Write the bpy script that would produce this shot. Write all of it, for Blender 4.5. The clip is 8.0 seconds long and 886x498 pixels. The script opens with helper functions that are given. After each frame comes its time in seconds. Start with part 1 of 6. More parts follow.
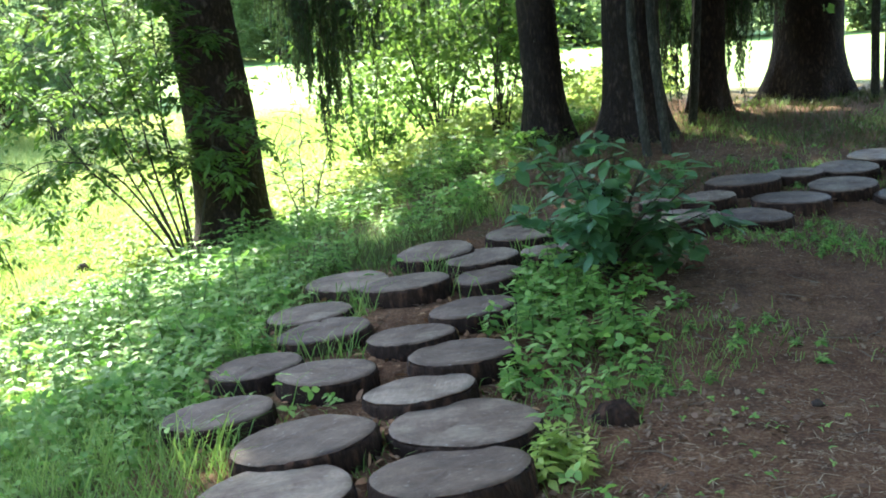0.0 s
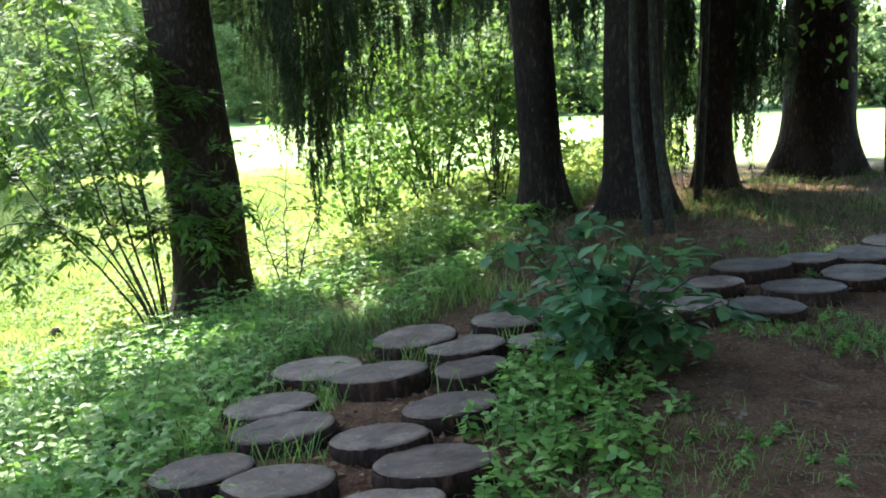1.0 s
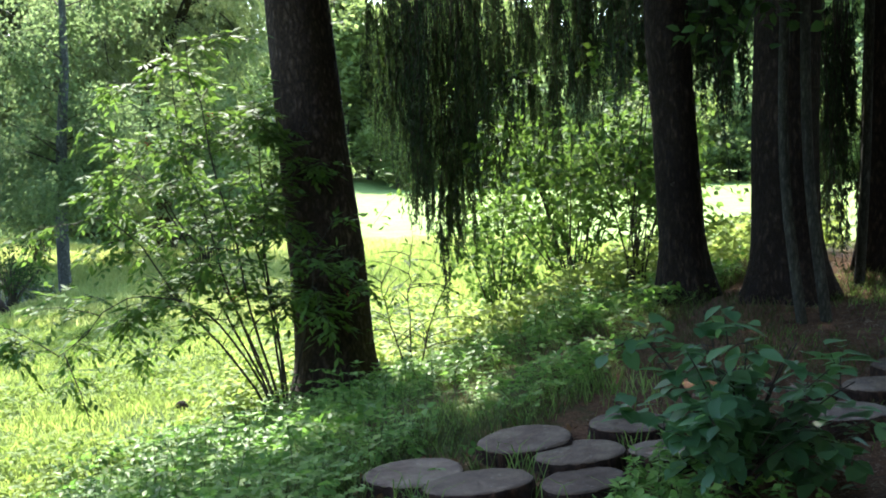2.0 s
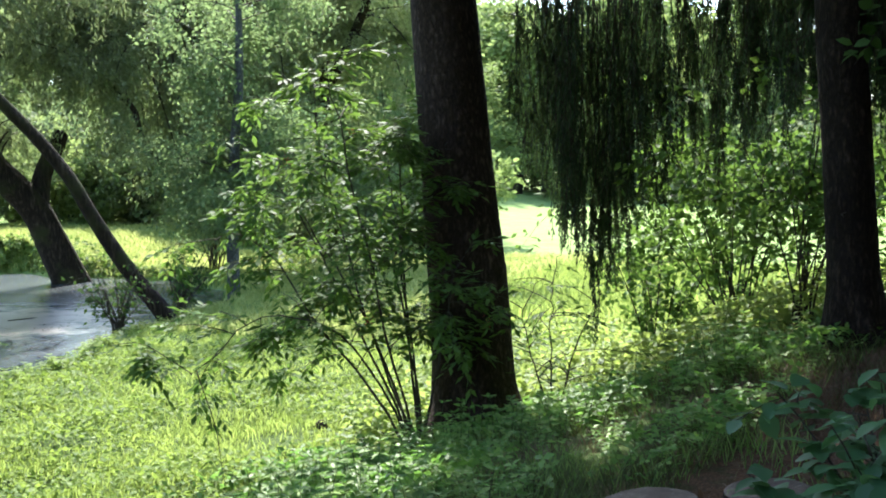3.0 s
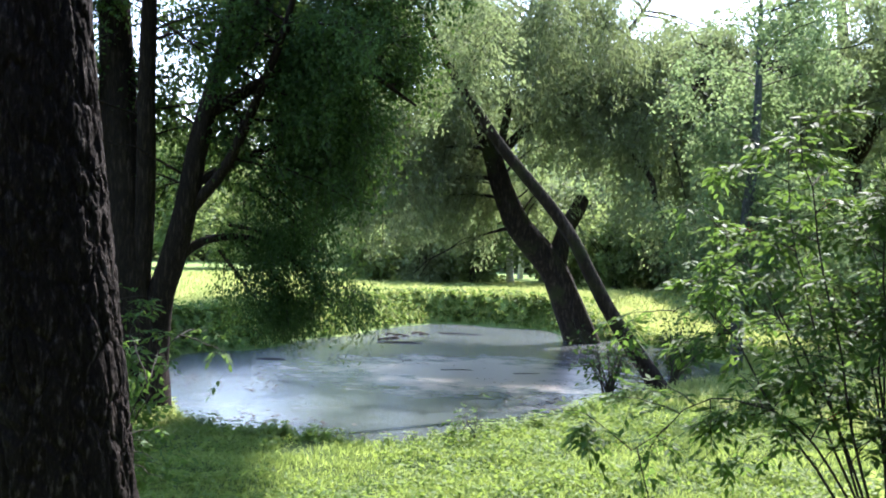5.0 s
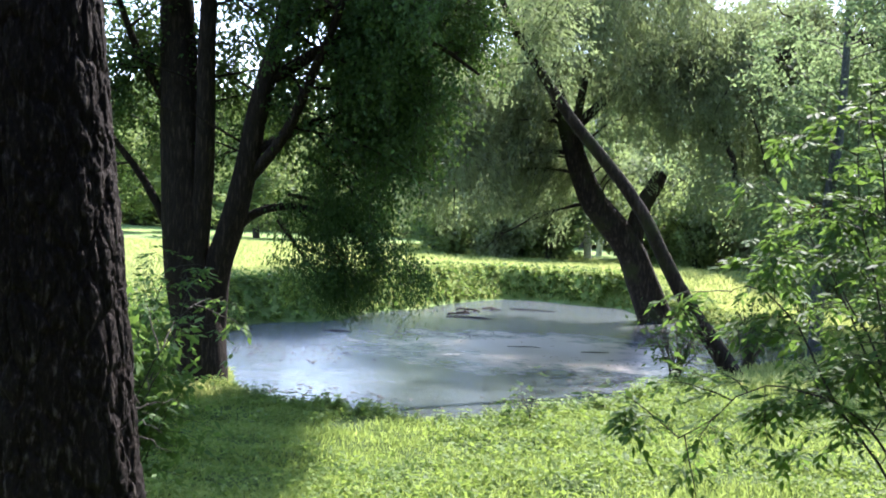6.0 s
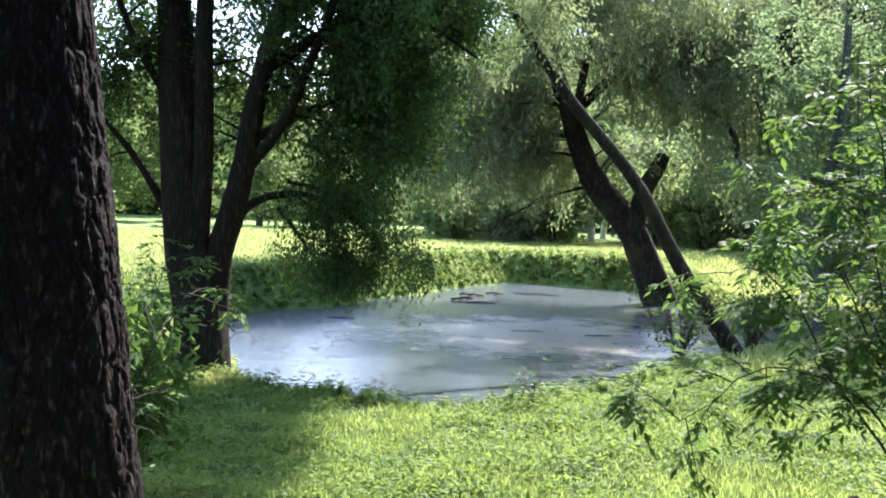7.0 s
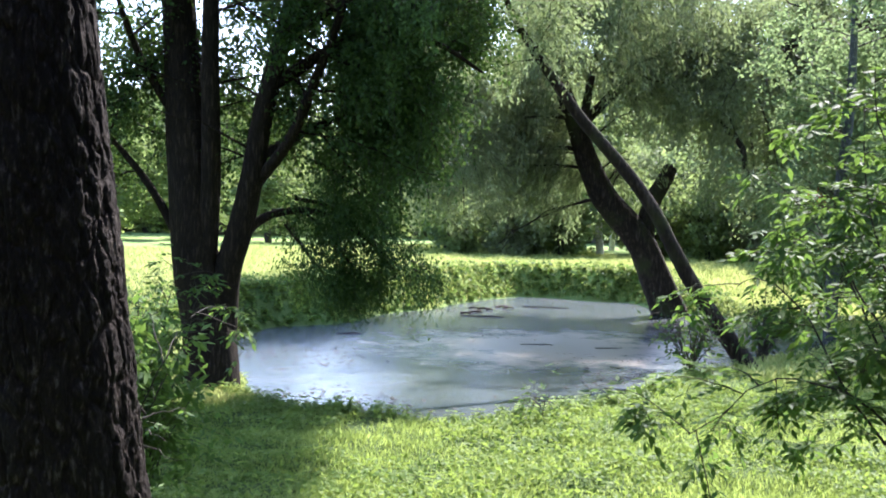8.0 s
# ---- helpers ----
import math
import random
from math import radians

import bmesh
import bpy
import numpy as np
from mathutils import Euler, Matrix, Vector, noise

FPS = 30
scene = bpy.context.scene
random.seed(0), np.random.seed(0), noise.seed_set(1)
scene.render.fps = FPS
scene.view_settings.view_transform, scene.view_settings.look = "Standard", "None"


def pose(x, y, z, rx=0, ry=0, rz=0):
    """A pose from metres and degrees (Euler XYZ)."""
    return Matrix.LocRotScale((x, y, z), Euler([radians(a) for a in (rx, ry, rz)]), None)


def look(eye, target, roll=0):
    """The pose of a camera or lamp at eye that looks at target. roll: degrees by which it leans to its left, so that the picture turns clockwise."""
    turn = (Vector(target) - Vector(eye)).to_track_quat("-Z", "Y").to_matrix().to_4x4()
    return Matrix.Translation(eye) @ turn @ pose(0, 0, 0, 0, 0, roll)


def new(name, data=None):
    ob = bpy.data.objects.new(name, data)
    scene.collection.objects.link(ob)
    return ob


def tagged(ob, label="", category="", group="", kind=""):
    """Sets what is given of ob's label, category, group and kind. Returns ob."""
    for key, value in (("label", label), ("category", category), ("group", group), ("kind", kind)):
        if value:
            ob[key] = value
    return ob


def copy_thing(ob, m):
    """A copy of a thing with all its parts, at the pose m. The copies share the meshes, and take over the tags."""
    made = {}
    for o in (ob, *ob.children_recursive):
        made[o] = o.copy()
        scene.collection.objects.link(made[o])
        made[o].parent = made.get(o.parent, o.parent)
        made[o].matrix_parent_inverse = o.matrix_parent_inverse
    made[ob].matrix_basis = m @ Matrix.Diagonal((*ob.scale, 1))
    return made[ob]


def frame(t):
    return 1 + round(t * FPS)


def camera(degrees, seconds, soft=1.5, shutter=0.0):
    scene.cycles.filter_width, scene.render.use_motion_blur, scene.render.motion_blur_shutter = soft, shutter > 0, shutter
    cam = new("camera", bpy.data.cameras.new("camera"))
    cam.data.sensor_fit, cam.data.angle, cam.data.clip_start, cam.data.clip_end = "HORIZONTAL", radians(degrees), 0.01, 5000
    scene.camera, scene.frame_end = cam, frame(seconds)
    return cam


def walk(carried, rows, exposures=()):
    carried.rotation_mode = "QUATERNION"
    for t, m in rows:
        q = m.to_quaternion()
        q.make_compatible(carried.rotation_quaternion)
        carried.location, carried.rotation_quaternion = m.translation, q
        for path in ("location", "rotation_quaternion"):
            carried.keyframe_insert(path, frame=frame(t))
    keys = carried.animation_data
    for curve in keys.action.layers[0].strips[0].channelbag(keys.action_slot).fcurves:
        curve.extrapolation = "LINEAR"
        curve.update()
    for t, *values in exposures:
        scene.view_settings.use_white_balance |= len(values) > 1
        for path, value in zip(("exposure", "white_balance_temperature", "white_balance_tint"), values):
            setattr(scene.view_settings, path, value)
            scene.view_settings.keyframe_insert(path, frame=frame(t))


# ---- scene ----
cam = camera(43.8, 8.0, soft=1.9)
PATH = [
    (0, (0.0, 0.0, 1.35), (-0.001, 1.96, 0.949), -3.4),
    (0.5, (0.067, 0.308, 1.33), (0.046, 2.283, 1.017), -3.4),
    (1, (0.131, 0.617, 1.363), (0.131, 2.596, 1.073), -1.9),
    (1.2, (0.157, 0.752, 1.383), (0.158, 2.732, 1.101), -2.1),
    (2.3, (0.443, 1.454, 1.404), (0.07, 3.414, 1.262), -1.0),
    (2.5, (0.488, 1.571, 1.409), (0.085, 3.524, 1.251), -0.4),
    (3, (0.562, 1.883, 1.476), (-0.027, 3.789, 1.343), -0.9),
    (3.5, (0.682, 2.097, 1.497), (-0.157, 3.909, 1.377), -1.5),
    (4, (0.83, 2.248, 1.493), (-0.273, 3.916, 1.431), 1.8),
    (4.5, (0.889, 2.408, 1.5), (-0.356, 3.972, 1.445), -0.1),
    (4.7, (0.887, 2.496, 1.489), (-0.435, 3.997, 1.466), 1.1),
    (5.8, (0.812, 3.212, 1.459), (-0.678, 4.546, 1.409), 2.1),
    (6, (0.811, 3.259, 1.457), (-0.691, 4.578, 1.389), 2.9),
    (6.5, (0.807, 3.323, 1.46), (-0.696, 4.64, 1.374), 2.4),
    (7, (0.814, 3.326, 1.459), (-0.692, 4.639, 1.364), 2.1),
    (7.5, (0.808, 3.337, 1.462), (-0.716, 4.628, 1.354), 1.4),
    (8, (0.82, 3.344, 1.467), (-0.697, 4.644, 1.397), 1.3),
]
EXPOSURE = [(0.0, 3.36, 6250, 5), (1.2, 2.88, 6250, 7), (2.3, 2.42, 6200, 9), (3.5, 2.08, 6050, 10), (5.0, 2.1, 5900, 19), (8.0, 2.2, 5900, 21)]
walk(cam, [(t, look(eye, target, roll)) for t, eye, target, roll in PATH], EXPOSURE)

# ---- light ----
SUN_YAW, SUN_UP = radians(-24), radians(46)
sun = new("sun", bpy.data.lights.new("sun", "SUN"))
sun.data.energy, sun.data.angle, sun.data.color = 3.9, radians(0.55), (1.0, 0.94, 0.82)
sun.matrix_world = look((0, 0, 0), (-math.sin(SUN_YAW) * math.cos(SUN_UP), -math.cos(SUN_YAW) * math.cos(SUN_UP), -math.sin(SUN_UP)))
world = bpy.data.worlds.new("world")
scene.world = world
world.use_nodes = True
sky = world.node_tree.nodes.new("ShaderNodeTexSky")
sky.sky_type, sky.sun_disc, sky.sun_elevation, sky.sun_rotation = "NISHITA", False, SUN_UP, SUN_YAW
world.node_tree.links.new(sky.outputs[0], world.node_tree.nodes["Background"].inputs[0])
world.node_tree.nodes["Background"].inputs[1].default_value = 0.15

# ---- building blocks ----
rng = np.random.default_rng(11)
UP = np.array([0.0, 0.0, 1.0])


def unit(a):
    return a / np.maximum(np.linalg.norm(a, axis=-1, keepdims=True), 1e-9)


def put(name, verts, faces, material, parent=None, label="", smooth=False, kind=""):
    """One mesh object from arrays of places and of three- or four-cornered faces."""
    verts = np.asarray(verts, np.float32).reshape(-1, 3)
    faces = [np.asarray(f, np.int32) for f in (faces if isinstance(faces, list) else [faces]) if len(f)]
    me = bpy.data.meshes.new(name)
    me.vertices.add(len(verts))
    me.vertices.foreach_set("co", verts.ravel())
    sizes = np.concatenate([np.full(len(f), f.shape[1], np.int32) for f in faces])
    corners = np.concatenate([f.ravel() for f in faces])
    me.loops.add(len(corners))
    me.loops.foreach_set("vertex_index", corners)
    me.polygons.add(len(sizes))
    me.polygons.foreach_set("loop_start", np.r_[0, np.cumsum(sizes)[:-1]].astype(np.int32))
    me.polygons.foreach_set("loop_total", sizes)
    if smooth:
        me.polygons.foreach_set("use_smooth", np.ones(len(sizes), bool))
    me.update(calc_edges=True)
    me.materials.append(material)
    ob = new(name, me)
    if parent:
        ob.parent = parent
    if label:
        tagged(ob, label)
    if kind:
        tagged(ob, kind=kind)
    return ob


def thing(name, label, category, at=(0, 0, 0), group="", kind=""):
    ob = new(name)
    ob.location = at
    ob.empty_display_size = 0.1
    return tagged(ob, label, category, group, kind)


def join(*pieces):
    """Several (verts, faces) as one."""
    verts, faces, n = [], [], 0
    for v, f in pieces:
        verts.append(np.asarray(v, float).reshape(-1, 3))
        faces += [np.asarray(g) + n for g in (f if isinstance(f, list) else [f]) if len(g)]
        n += len(verts[-1])
    return np.concatenate(verts), faces


def curve(points, n):
    """A smooth line of n places through the given ones (columns beyond the third are carried along)."""
    p = np.asarray(points, float)
    q = np.vstack([2 * p[0] - p[1], p, 2 * p[-1] - p[-2]])
    u = np.linspace(0, len(p) - 1 - 1e-6, n)
    i = u.astype(int)
    t = (u - i)[:, None]
    a, b, c, d = q[i], q[i + 1], q[i + 2], q[i + 3]
    return 0.5 * (2 * b + (c - a) * t + (2 * a - 5 * b + 4 * c - d) * t**2 + (3 * b - a - 3 * c + d) * t**3)


def tube(points, radii, sides=12, rough=0.0, seed=0, closed=True):
    """A round, slightly uneven stem along a line."""
    p = np.asarray(points, float)
    r = np.asarray(radii, float)
    ahead = unit(np.gradient(p, axis=0))
    ref = np.array([1.0, 0.13, 0.0]) if abs(ahead[:, 2]).mean() > 0.6 else UP
    a = unit(np.cross(ahead, ref))
    b = np.cross(ahead, a)
    ang = np.linspace(0, 2 * np.pi, sides, endpoint=False)
    rad = r[:, None] * np.ones(sides)
    if rough:
        s = seed * 1.7
        rad = rad * (1 + rough * (np.sin(3 * ang + s + 0.7 * np.arange(len(p))[:, None] * 0.3) * 0.5 + np.sin(7 * ang + 2 * s) * 0.3)
                     + rough * 0.6 * (np.random.default_rng(seed).random((len(p), sides)) - 0.5))
    v = p[:, None] + rad[..., None] * (np.cos(ang)[:, None] * a[:, None] + np.sin(ang)[:, None] * b[:, None])
    k, j = np.meshgrid(np.arange(len(p) - 1), np.arange(sides), indexing="ij")
    j2 = (j + 1) % sides
    f = np.stack([k * sides + j, k * sides + j2, (k + 1) * sides + j2, (k + 1) * sides + j], -1).reshape(-1, 4)
    v = v.reshape(-1, 3)
    if closed:
        n = len(v)
        v = np.vstack([v, p[-1] + ahead[-1] * r[-1] * 0.5])
        tip = (len(p) - 1) * sides + np.arange(sides)
        return v, [f, np.stack([tip, np.roll(tip, -1), np.full(sides, n)], -1)]
    return v, [f]


def twigs(lines, r0, r1, sides=3):
    """Many thin stems at once: lines is (n, k, 3)."""
    lines = np.asarray(lines, float)
    n, k, _ = lines.shape
    ahead = unit(np.gradient(lines, axis=1))
    a = unit(np.cross(ahead, np.array([0.37, 0.61, 0.7])))
    b = np.cross(ahead, a)
    ang = np.linspace(0, 2 * np.pi, sides, endpoint=False)
    r = (np.asarray(r0).reshape(-1, 1) + (np.asarray(r1) - np.asarray(r0)).reshape(-1, 1) * np.linspace(0, 1, k))
    v = lines[:, :, None] + r[:, :, None, None] * (np.cos(ang)[:, None] * a[:, :, None] + np.sin(ang)[:, None] * b[:, :, None])
    base = (np.arange(n) * k * sides)[:, None, None]
    i, j = np.meshgrid(np.arange(k - 1), np.arange(sides), indexing="ij")
    j2 = (j + 1) % sides
    f = np.stack([i * sides + j, i * sides + j2, (i + 1) * sides + j2, (i + 1) * sides + j], -1).reshape(1, -1, 4) + base
    return v.reshape(-1, 3), [f.reshape(-1, 4)]


def leaves(at, way, face, length, width, fold=0.18):
    """Many pointed leaves, each of two faces folded along its rib."""
    n = len(at)
    way = unit(way)
    side = unit(np.cross(way, face))
    nor = np.cross(side, way)
    length, width = np.broadcast_to(length, n)[:, None], np.broadcast_to(width, n)[:, None]
    mid = at + way * length * 0.42
    left, right = mid + side * width * 0.5 + nor * width * fold, mid - side * width * 0.5 + nor * width * fold
    v = np.stack([at, left, at + way * length, right], 1).reshape(-1, 3)
    b = np.arange(n)[:, None] * 4
    return v, [np.concatenate([b + [0, 2, 1], b + [0, 3, 2]])]


def blades(at, height, width, bend):
    """Many grass blades, each of three faces that taper and bend over."""
    n = len(at)
    az = rng.random(n) * 2 * np.pi
    out = np.stack([np.cos(az), np.sin(az), 0 * az], -1)
    az2 = rng.random(n) * 2 * np.pi
    side = np.stack([np.cos(az2), np.sin(az2), 0 * az], -1) * np.broadcast_to(width, n)[:, None] * 0.5
    h = np.broadcast_to(height, n)[:, None]
    mid = at + UP * h * 0.6 + out * h * bend * 0.3
    tip = at + UP * h * (1 - 0.25 * bend) + out * h * bend
    v = np.stack([at - side, at + side, mid - side * 0.7, mid + side * 0.7, tip], 1).reshape(-1, 3)
    b = np.arange(n)[:, None] * 5
    return v, [np.concatenate([b + [0, 1, 3], b + [0, 3, 2], b + [2, 3, 4]])]


def ovals(at, way, face, length, width):
    """Many oval leaves, each of three faces that arch down to a tip."""
    n = len(at)
    way = unit(way)
    side = unit(np.cross(way, face))
    nor = np.cross(side, way)
    length, width = np.broadcast_to(length, n)[:, None], np.broadcast_to(width, n)[:, None]
    one, two = at + way * length * 0.3 + nor * length * 0.05, at + way * length * 0.68 + nor * length * 0.02
    v = np.stack([at, one + side * width * 0.5, one - side * width * 0.5, two + side * width * 0.42, two - side * width * 0.42, at + way * length - nor * length * 0.1], 1).reshape(-1, 3)
    b = np.arange(n)[:, None] * 6
    return v, [np.concatenate([b + [0, 2, 1], b + [3, 4, 5]]), b + [1, 2, 4, 3]]


def ways(n, flat=1.0):
    return unit(rng.normal(size=(n, 3)) * [1, 1, flat])


def offshoots(lines, count, length, spread, droop, rise=0.0, first=0.25, steps=5, gen=None):
    """Side branches that leave random places of the lines (m, k, 3): count lines of steps places."""
    g = gen or rng
    lines = np.asarray(lines, float)
    m, k, _ = lines.shape
    i = g.integers(0, m, count)
    u = (first + (1 - first) * g.random(count)) * (k - 1.001)
    j = u.astype(int)
    t = (u - j)[:, None]
    a, b = lines[i, j], lines[i, j + 1]
    start, along = a + (b - a) * t, unit(b - a)
    side = unit(np.cross(along, unit(g.normal(size=(count, 3)))))
    way = unit(along * (1 - spread) + side * spread + UP * rise)
    ln = length * (0.55 + 0.75 * g.random(count))
    s = np.linspace(0, 1, steps)
    out = start[:, None] + way[:, None] * (ln[:, None] * s)[..., None] - UP * (droop * ln[:, None] * s**2)[..., None]
    return out + g.normal(size=out.shape) * (0.03 * ln)[:, None, None] * s[None, :, None]


def on_lines(lines, count, jitter, gen=None):
    """Random places along lines, with the direction there."""
    g = gen or rng
    m, k, _ = lines.shape
    i = g.integers(0, m, count)
    u = (0.12 + 0.88 * g.random(count)) * (k - 1.001)
    j = u.astype(int)
    t = (u - j)[:, None]
    a, b = lines[i, j], lines[i, j + 1]
    return a + (b - a) * t + g.normal(size=(count, 3)) * jitter, unit(b - a)


# ---- materials ----
def nodes_of(name):
    m = bpy.data.materials.new(name)
    m.use_nodes = True
    nt = m.node_tree
    return m, nt, nt.nodes["Principled BSDF"], nt.nodes["Material Output"]


def add(nt, kind, **values):
    n = nt.nodes.new(kind)
    for key, v in values.items():
        n.inputs[key.replace("_", " ")].default_value = v
    return n


def ramp(nt, source, *stops):
    r = nt.nodes.new("ShaderNodeValToRGB")
    e = r.color_ramp.elements
    while len(e) < len(stops):
        e.new(0.5)
    for one, (p, c) in zip(e, stops):
        one.position, one.color = p, (*c, 1)
    nt.links.new(source, r.inputs[0])
    return r.outputs[0]


def mixed(nt, fac, a, b, mode="MIX"):
    m = nt.nodes.new("ShaderNodeMix")
    m.data_type, m.blend_type = "RGBA", mode
    for slot, v in ((0, fac), (6, a), (7, b)):
        if isinstance(v, (int, float)):
            m.inputs[slot].default_value = v
        elif isinstance(v, tuple):
            m.inputs[slot].default_value = (*v, 1)
        else:
            nt.links.new(v, m.inputs[slot])
    return m.outputs[2]


def math_node(nt, op, a, b=None):
    m = nt.nodes.new("ShaderNodeMath")
    m.operation = op
    for slot, v in ((0, a), (1, b)):
        if v is None:
            continue
        if isinstance(v, (int, float)):
            m.inputs[slot].default_value = v
        else:
            nt.links.new(v, m.inputs[slot])
    return m.outputs[0]


def coords(nt, stretch=(1, 1, 1), world_space=False):
    if world_space:
        src = nt.nodes.new("ShaderNodeNewGeometry").outputs["Position"]
    else:
        src = nt.nodes.new("ShaderNodeTexCoord").outputs["Object"]
    mp = nt.nodes.new("ShaderNodeMapping")
    mp.inputs["Scale"].default_value = stretch
    nt.links.new(src, mp.inputs[0])
    return mp.outputs[0]


def noise_of(nt, vector, scale, detail=4.0, rough=0.6):
    n = add(nt, "ShaderNodeTexNoise", Scale=scale, Detail=detail, Roughness=rough)
    nt.links.new(vector, n.inputs["Vector"])
    return n.outputs["Fac"]


def bumped(nt, bsdf, height, strength, distance):
    b = add(nt, "ShaderNodeBump", Strength=strength, Distance=distance)
    nt.links.new(height, b.inputs["Height"])
    nt.links.new(b.outputs[0], bsdf.inputs["Normal"])


def leaf_material(name, dark, mid, light, through_light, share=0.45, rough=0.45, gloss=0.35):
    """A leaf: shade varies from leaf to leaf, and light shines through it."""
    m, nt, bsdf, out = nodes_of(name)
    rnd = nt.nodes.new("ShaderNodeNewGeometry").outputs["Random Per Island"]
    big, mid_ = noise_of(nt, coords(nt, world_space=True), 0.8, 2.0), noise_of(nt, coords(nt, world_space=True), 3.2, 2.0)
    fac = math_node(nt, "ADD", math_node(nt, "MULTIPLY", rnd, 0.7), math_node(nt, "MULTIPLY", math_node(nt, "SUBTRACT", math_node(nt, "ADD", math_node(nt, "MULTIPLY", big, 0.6), math_node(nt, "MULTIPLY", mid_, 0.4)), 0.35), 1.3))
    col = ramp(nt, fac, (0.05, dark), (0.5, mid), (0.95, light))
    nt.links.new(col, bsdf.inputs["Base Color"])
    bsdf.inputs["Roughness"].default_value = rough
    bsdf.inputs["Specular IOR Level"].default_value = gloss
    tr = nt.nodes.new("ShaderNodeBsdfTranslucent")
    nt.links.new(mixed(nt, 0.55, col, through_light), tr.inputs["Color"])
    mx = add(nt, "ShaderNodeMixShader", Fac=share)
    nt.links.new(bsdf.outputs[0], mx.inputs[1])
    nt.links.new(tr.outputs[0], mx.inputs[2])
    nt.links.new(mx.outputs[0], out.inputs["Surface"])
    return m


def bark_material(name, dark, light, scale=9.0, stretch=(1, 1, 0.28), strength=0.9, moss=None):
    """Fissured bark: broken upright ridges, scaly grain and blotches."""
    m, nt, bsdf, out = nodes_of(name)
    v = coords(nt, stretch)
    ridge = noise_of(nt, v, scale, 3.0, 0.55)
    ridge = math_node(nt, "MULTIPLY", math_node(nt, "ABSOLUTE", math_node(nt, "SUBTRACT", ridge, 0.5)), 4.0)
    scales = noise_of(nt, coords(nt, (1, 1, 0.6)), scale * 2.6, 4.0, 0.65)
    fine = noise_of(nt, v, scale * 9, 5.0, 0.7)
    broad = noise_of(nt, coords(nt), 1.3, 3.0)
    height = math_node(nt, "ADD", math_node(nt, "MULTIPLY", math_node(nt, "MINIMUM", ridge, 1.0), 0.45),
                       math_node(nt, "ADD", math_node(nt, "MULTIPLY", scales, 0.35), math_node(nt, "MULTIPLY", fine, 0.25)))
    col = ramp(nt, height, (0.22, tuple(q * 0.35 for q in dark)), (0.5, dark), (0.9, light))
    col = mixed(nt, 0.5, col, ramp(nt, broad, (0.35, (0.3, 0.3, 0.3)), (0.65, (0.7, 0.7, 0.7))), "OVERLAY")
    if moss:
        col = mixed(nt, ramp(nt, broad, (0.5, (0, 0, 0)), (0.68, (1, 1, 1))), col, moss)
    nt.links.new(col, bsdf.inputs["Base Color"])
    bsdf.inputs["Roughness"].default_value = 0.92
    bsdf.inputs["Specular IOR Level"].default_value = 0.15
    bumped(nt, bsdf, height, strength, 0.03)
    return m


def plain_material(name, a, b, scale=12.0, rough=0.85, strength=0.4, gloss=0.3):
    m, nt, bsdf, out = nodes_of(name)
    v = coords(nt)
    n1, n2 = noise_of(nt, v, scale, 4.0), noise_of(nt, v, scale * 7, 4.0, 0.7)
    f = math_node(nt, "ADD", math_node(nt, "MULTIPLY", n1, 0.6), math_node(nt, "MULTIPLY", n2, 0.4))
    nt.links.new(ramp(nt, f, (0.35, a), (0.65, b)), bsdf.inputs["Base Color"])
    bsdf.inputs["Roughness"].default_value = rough
    bsdf.inputs["Specular IOR Level"].default_value = gloss
    bumped(nt, bsdf, n2, strength, 0.01)
    return m


def wood_face_material():
    """Grey, weathered end grain: rings, a darker heart and radial checks."""
    m, nt, bsdf, out = nodes_of("weathered_end_grain")
    v = coords(nt)
    rnd = nt.nodes.new("ShaderNodeObjectInfo").outputs["Random"]
    wob = noise_of(nt, v, 4.0, 3.0)
    wave = add(nt, "ShaderNodeTexWave", Scale=11.0, Distortion=4.5, Detail=3.0)
    wave.wave_type, wave.rings_direction = "RINGS", "Z"
    nt.links.new(v, wave.inputs["Vector"])
    stain = noise_of(nt, v, 7.0, 5.0, 0.65)
    grain = noise_of(nt, coords(nt, (1, 1, 1)), 90.0, 4.0, 0.7)
    base = ramp(nt, math_node(nt, "ADD", math_node(nt, "MULTIPLY", stain, 0.75), math_node(nt, "MULTIPLY", rnd, 0.22)),
                (0.28, (0.038, 0.023, 0.014)), (0.5, (0.104, 0.070, 0.045)), (0.76, (0.25, 0.195, 0.138)))
    col = mixed(nt, 0.05, base, wave.outputs["Color"], "OVERLAY")
    col = mixed(nt, 0.35, col, ramp(nt, grain, (0.3, (0.25, 0.25, 0.25)), (0.7, (0.75, 0.75, 0.75))), "OVERLAY")
    saw = noise_of(nt, coords(nt, (1.2, 26, 1)), 5.0, 3.0, 0.6)
    col = mixed(nt, 0.4, col, ramp(nt, saw, (0.34, (0.3, 0.3, 0.3)), (0.66, (0.72, 0.72, 0.72))), "OVERLAY")
    pale = noise_of(nt, coords(nt, (1, 2.4, 1)), 26.0, 3.0, 0.5)
    col = mixed(nt, ramp(nt, pale, (0.66, (0, 0, 0)), (0.72, (0.55, 0.55, 0.55))), col, (0.36, 0.33, 0.29))
    nt.links.new(col, bsdf.inputs["Base Color"])
    bsdf.inputs["Roughness"].default_value = 0.72
    bsdf.inputs["Specular IOR Level"].default_value = 0.35
    bumped(nt, bsdf, math_node(nt, "ADD", math_node(nt, "MULTIPLY", wave.outputs["Fac"], 0.03), math_node(nt, "ADD", grain, stain)), 0.45, 0.006)
    return m


